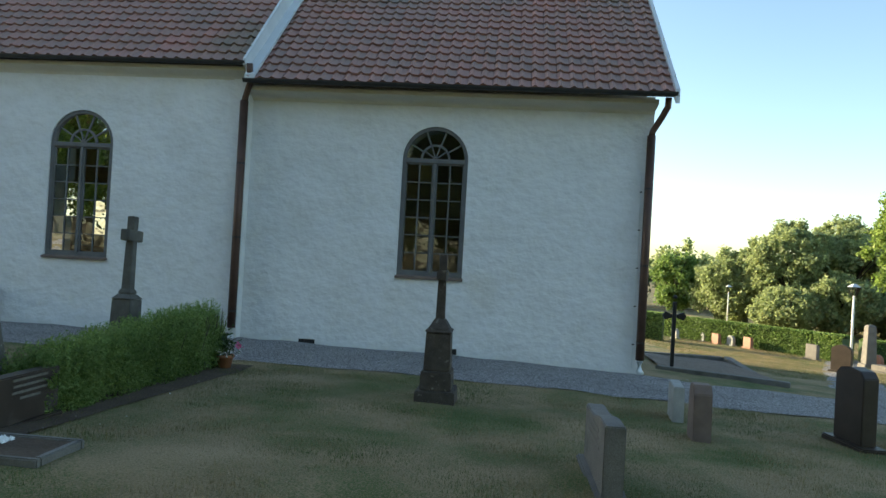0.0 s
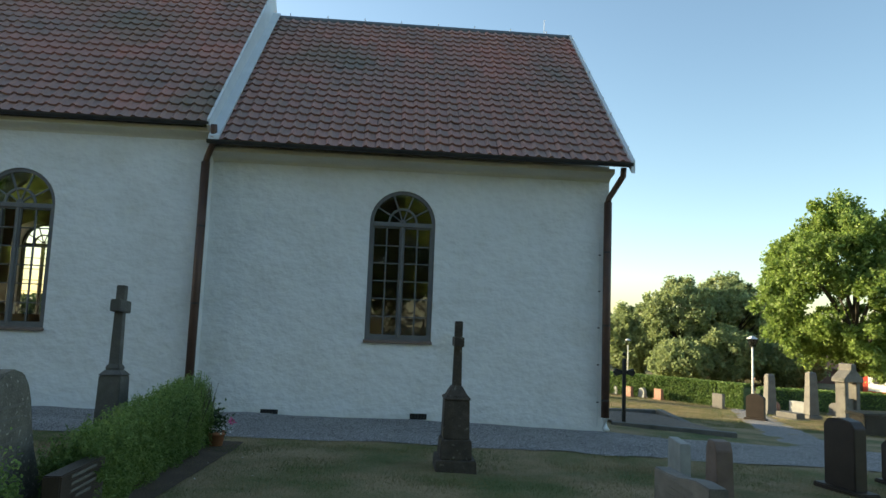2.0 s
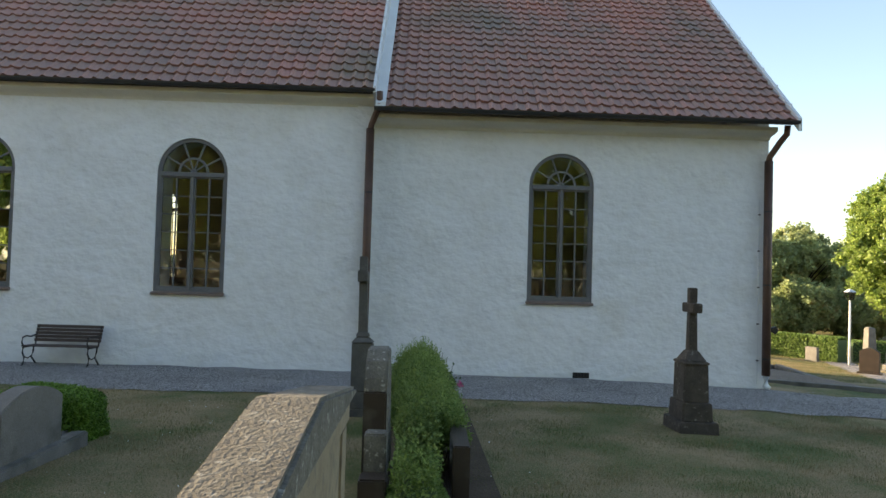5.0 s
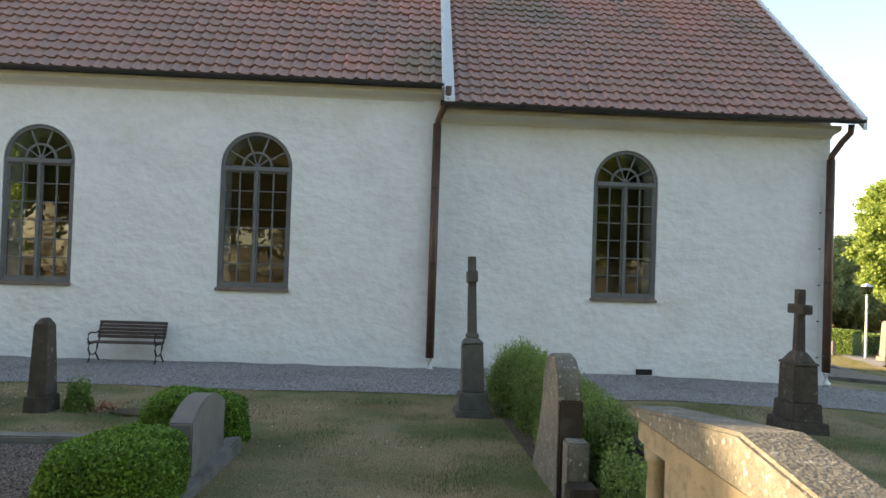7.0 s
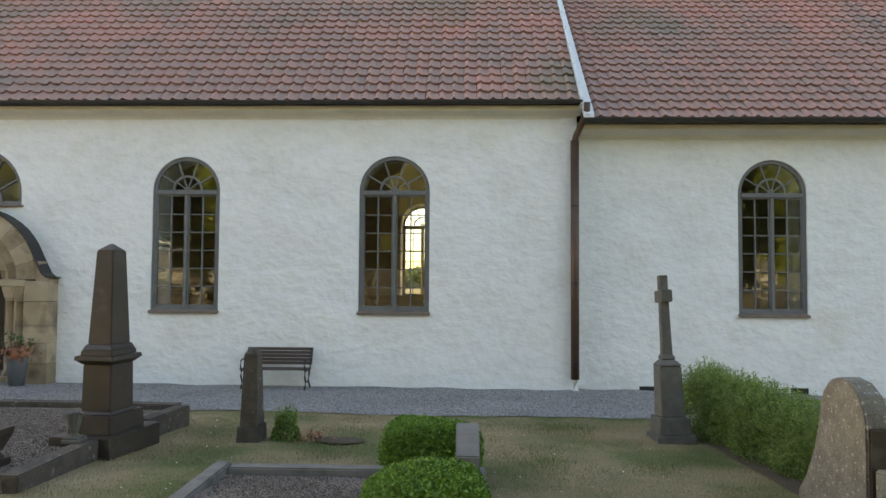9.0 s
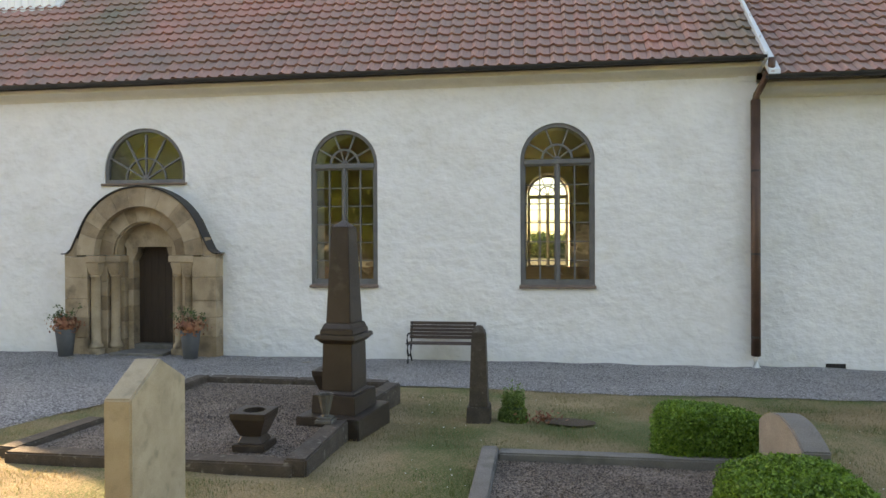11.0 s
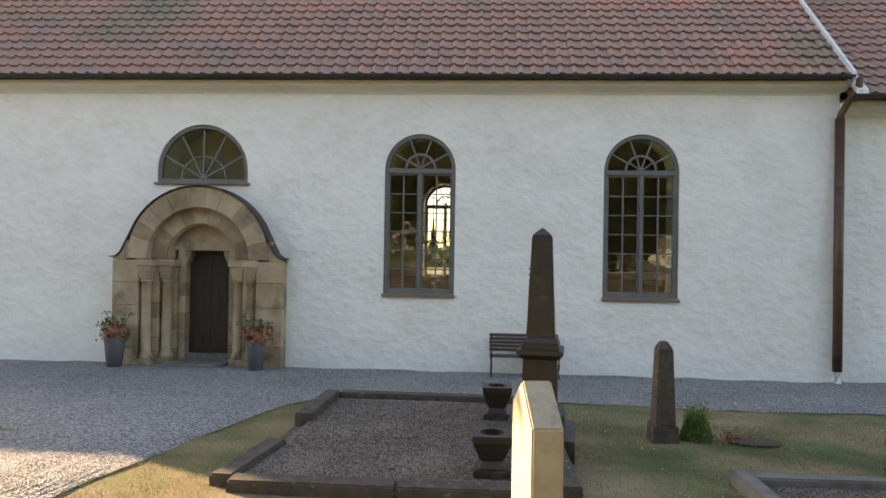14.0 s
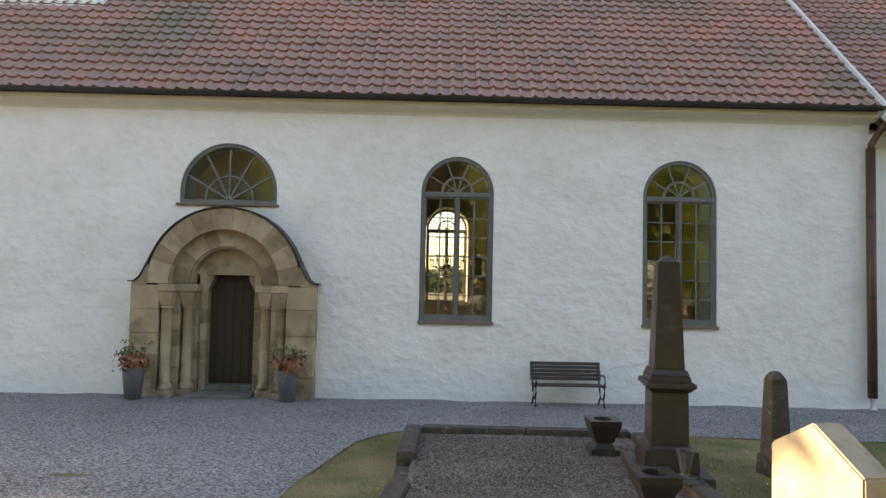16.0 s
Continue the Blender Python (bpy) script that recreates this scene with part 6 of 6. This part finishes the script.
for k in range(7):
    tree("broadleaf_tree", 32 + k * 4.6, 64 + (k % 3) * 4 - k * 1.2, 4, 2.8, 1.4 + (k % 2) * 0.5, 0.0, 0.2, DARKLEAF_AND_SHADE if k % 2 else HEDGELEAF, "dark bushy tree between the houses", 90 + k, 50, 100, 0.15, 0.5, 1.0, group="bushes near the houses", gaps=0.0)
# a wooded ridge on the horizon
rng = np.random.default_rng(14)
nn = 30000
xx = rng.uniform(-160, 330, nn)
yy = rng.uniform(240, 300, nn)
ridge = 3.2 + 3.5 * np.array([noise.noise((v / 40, 1.7, 0)) for v in xx]) + 2.0 * (yy - 240) / 60 + 1.6 * np.array([noise.noise((v / 5, 4.4, 0)) for v in xx])
zz = -4 + (ridge + 4) * rng.uniform(0, 1, nn) ** 0.6
tagged(leaf_mesh("far_wood", np.stack([xx, yy, zz], 1), 15, 1.5, DARKLEAF_AND_SHADE), "dark wooded ridge on the horizon", "wood", kind="stuff")
# unseen trees behind the walk, mirrored in the panes; tall and dense to dim the wall
for k in range(13):
    tree("broadleaf_tree", -46 + k * 6.2, -17 - (k % 2) * 5, 15, 4.9, 7.0 + (k % 3) * 0.8, 0.2, 0.34, MAPLELEAF if k % 3 else TREELEAF, "unseen tall green tree on the south side, mirrored in the panes and dimming the wall", 110 + k, 190, 90, 0.34, 0.8, 1.6, group="trees south of the church", gaps=0.0)

# houses behind the maple
t = thing("red_house", "red board-clad house with white window trim and brown roof", "house", 32.5, 41.0, ground_z(32.5, 41.0) - 0.1, -60)
bm = bmesh.new()
box(bm, -4, 6, 0, 6, 0, 2.9)
prism(bm, [(0, 2.9), (6, 2.9), (3, 4.6)], -4, 6, "x")
part("wall", bm, REDPAINT, t)
bm = bmesh.new()
prism(bm, [(-0.4, 2.72), (3, 4.75), (6.4, 2.72), (6.4, 2.58), (3, 4.6), (-0.4, 2.58)], -4.4, 6.4, "x")
part("roof", bm, HOUSEROOF, t)
for x in (-2.8, 0.2, 3.2):
    w = part("window", (lambda b: (box(b, x - 0.6, x + 0.6, -0.06, 0.02, 0.5, 1.9), b)[1])(bmesh.new()), WHITEPAINT, t)
    part("pane", (lambda b: (box(b, x - 0.28, x + 0.28, -0.075, -0.062, 1.0, 1.75), b)[1])(bmesh.new()), GUTTER, w)
t = thing("brown_house", "low brown house roof showing above the bushes", "house", 36.0, 58.0, ground_z(36, 58) - 0.1, -10)
bm = bmesh.new()
box(bm, -5, 5, 0, 6, 0, 1.6)
part("wall", bm, HOUSEROOF, t)
bm = bmesh.new()
prism(bm, [(-0.4, 1.5), (3, 2.7), (6.4, 1.5), (6.4, 1.35), (3, 2.5), (-0.4, 1.35)], -5.4, 5.4, "x")
part("roof", bm, HOUSEROOF, t)

# ---- grass and loose stones ----
rng = np.random.default_rng(17)


def blades(n, x0, x1, y0, y1, h0, h1, seed):
    rng = np.random.default_rng(seed)
    x, y = rng.uniform(x0, x1, n), rng.uniform(y0, y1, n)
    ok = np.ones(n, bool)
    lo = np.interp(x, PATH_X, PATH_LO)
    ok &= (y < lo + rng.uniform(-0.05, 0.12, n)) | (y > 17)
    ok &= ~((y > 13) & (np.abs(x - np.interp(y, [13, 17, 23, 30, 33], [7.2, 8.7, 11.3, 14.6, 16])) < 0.75)) & ~((y > 13) & (x < 7.1) & (y < 21.6))
    ok &= ~((x > -14.85) & (x < -11.95) & (y > 5.68) & (y < 9.35))
    ok &= ~((x > -10.45) & (x < -7.9) & (y > 3.9) & (y < 6.66))
    ok &= ~((x > -3.9) & (x < -2.85) & (y > 4.45) & (y < 5.25))
    patch = 0.35 * np.sin(x * 1.9 + 1.3 * np.sin(y * 1.1)) * np.sin(y * 2.3 + 1.7 * np.sin(x * 0.8))
    ok &= rng.uniform(size=n) < 0.65 + 0.6 * patch
    x, y = x[ok], y[ok]
    m = len(x)
    z = np.array([ground_z(a, b) for a, b in zip(x, y)]) - 0.012
    a = rng.uniform(0, 6.283, m)
    h = rng.uniform(h0, h1, m)
    w = rng.uniform(0.002, 0.0035, m)
    lean = rng.uniform(0.2, 1.1, m) * h
    v0 = np.stack([x - w * np.sin(a), y + w * np.cos(a), z], 1)
    v1 = np.stack([x + w * np.sin(a), y - w * np.cos(a), z], 1)
    v2 = np.stack([x + lean * np.cos(a), y + lean * np.sin(a), z + h + 0.02], 1)
    me = bpy.data.meshes.new("grass")
    me.vertices.add(3 * m)
    me.vertices.foreach_set("co", np.stack([v0, v1, v2], 1).ravel())
    me.loops.add(3 * m)
    me.loops.foreach_set("vertex_index", np.arange(3 * m))
    me.polygons.add(m)
    me.polygons.foreach_set("loop_start", np.arange(0, 3 * m, 3))
    me.polygons.foreach_set("loop_total", np.full(m, 3))
    me.materials.append(BLADE)
    me.update(calc_edges=True)
    return tagged(new("grass", me), "short dry and green grass blades on the lawn", "grass", kind="stuff")


blades(240000, 6.5, 24.0, 18.0, 37.0, 0.04, 0.09, 23)
blades(520000, -16.5, 8.0, 2.5, 10.9, 0.006, 0.026, 18)
rng = np.random.default_rng(24)
fx, fy = rng.uniform(-15, -3, 260), rng.uniform(4.5, 9.8, 260)
keep = ~((fx > -14.9) & (fx < -11.6) & (fy < 9.4)) & ~((fx > -10.5) & (fx < -7.8) & (fy < 7.3)) & ~((fx > -5.4) & (fx < -3.9))
fz = np.array([ground_z(a, b) for a, b in zip(fx, fy)]) + 0.03
tagged(leaf_mesh("lawn_flowers", np.stack([fx, fy, fz], 1)[keep], 25, 0.008, WHITEPAINT, None, 0.8, 2.0), "tiny white flowers scattered over the lawn", "flowers", kind="stuff")
pebbles("path_stones", (-22, 4, 9.9, 14.0), None, 26000, 0.011, GRAVEL, "loose grey gravel on the path", 19, lambda x, y: y > path_range(x)[0] + 0.05)
pebbles("plot_stones", (-14.6, -12.14, 6.04, 9.1), 0.147, 14000, 0.009, DARKGRAVEL, "loose dark gravel in the large plot", 20)
pebbles("plot_stones", (-10.3, -8.05, 4.3, 6.5), 0.05, 9000, 0.009, DARKGRAVEL, "loose dark gravel in the boxwood plot", 22)
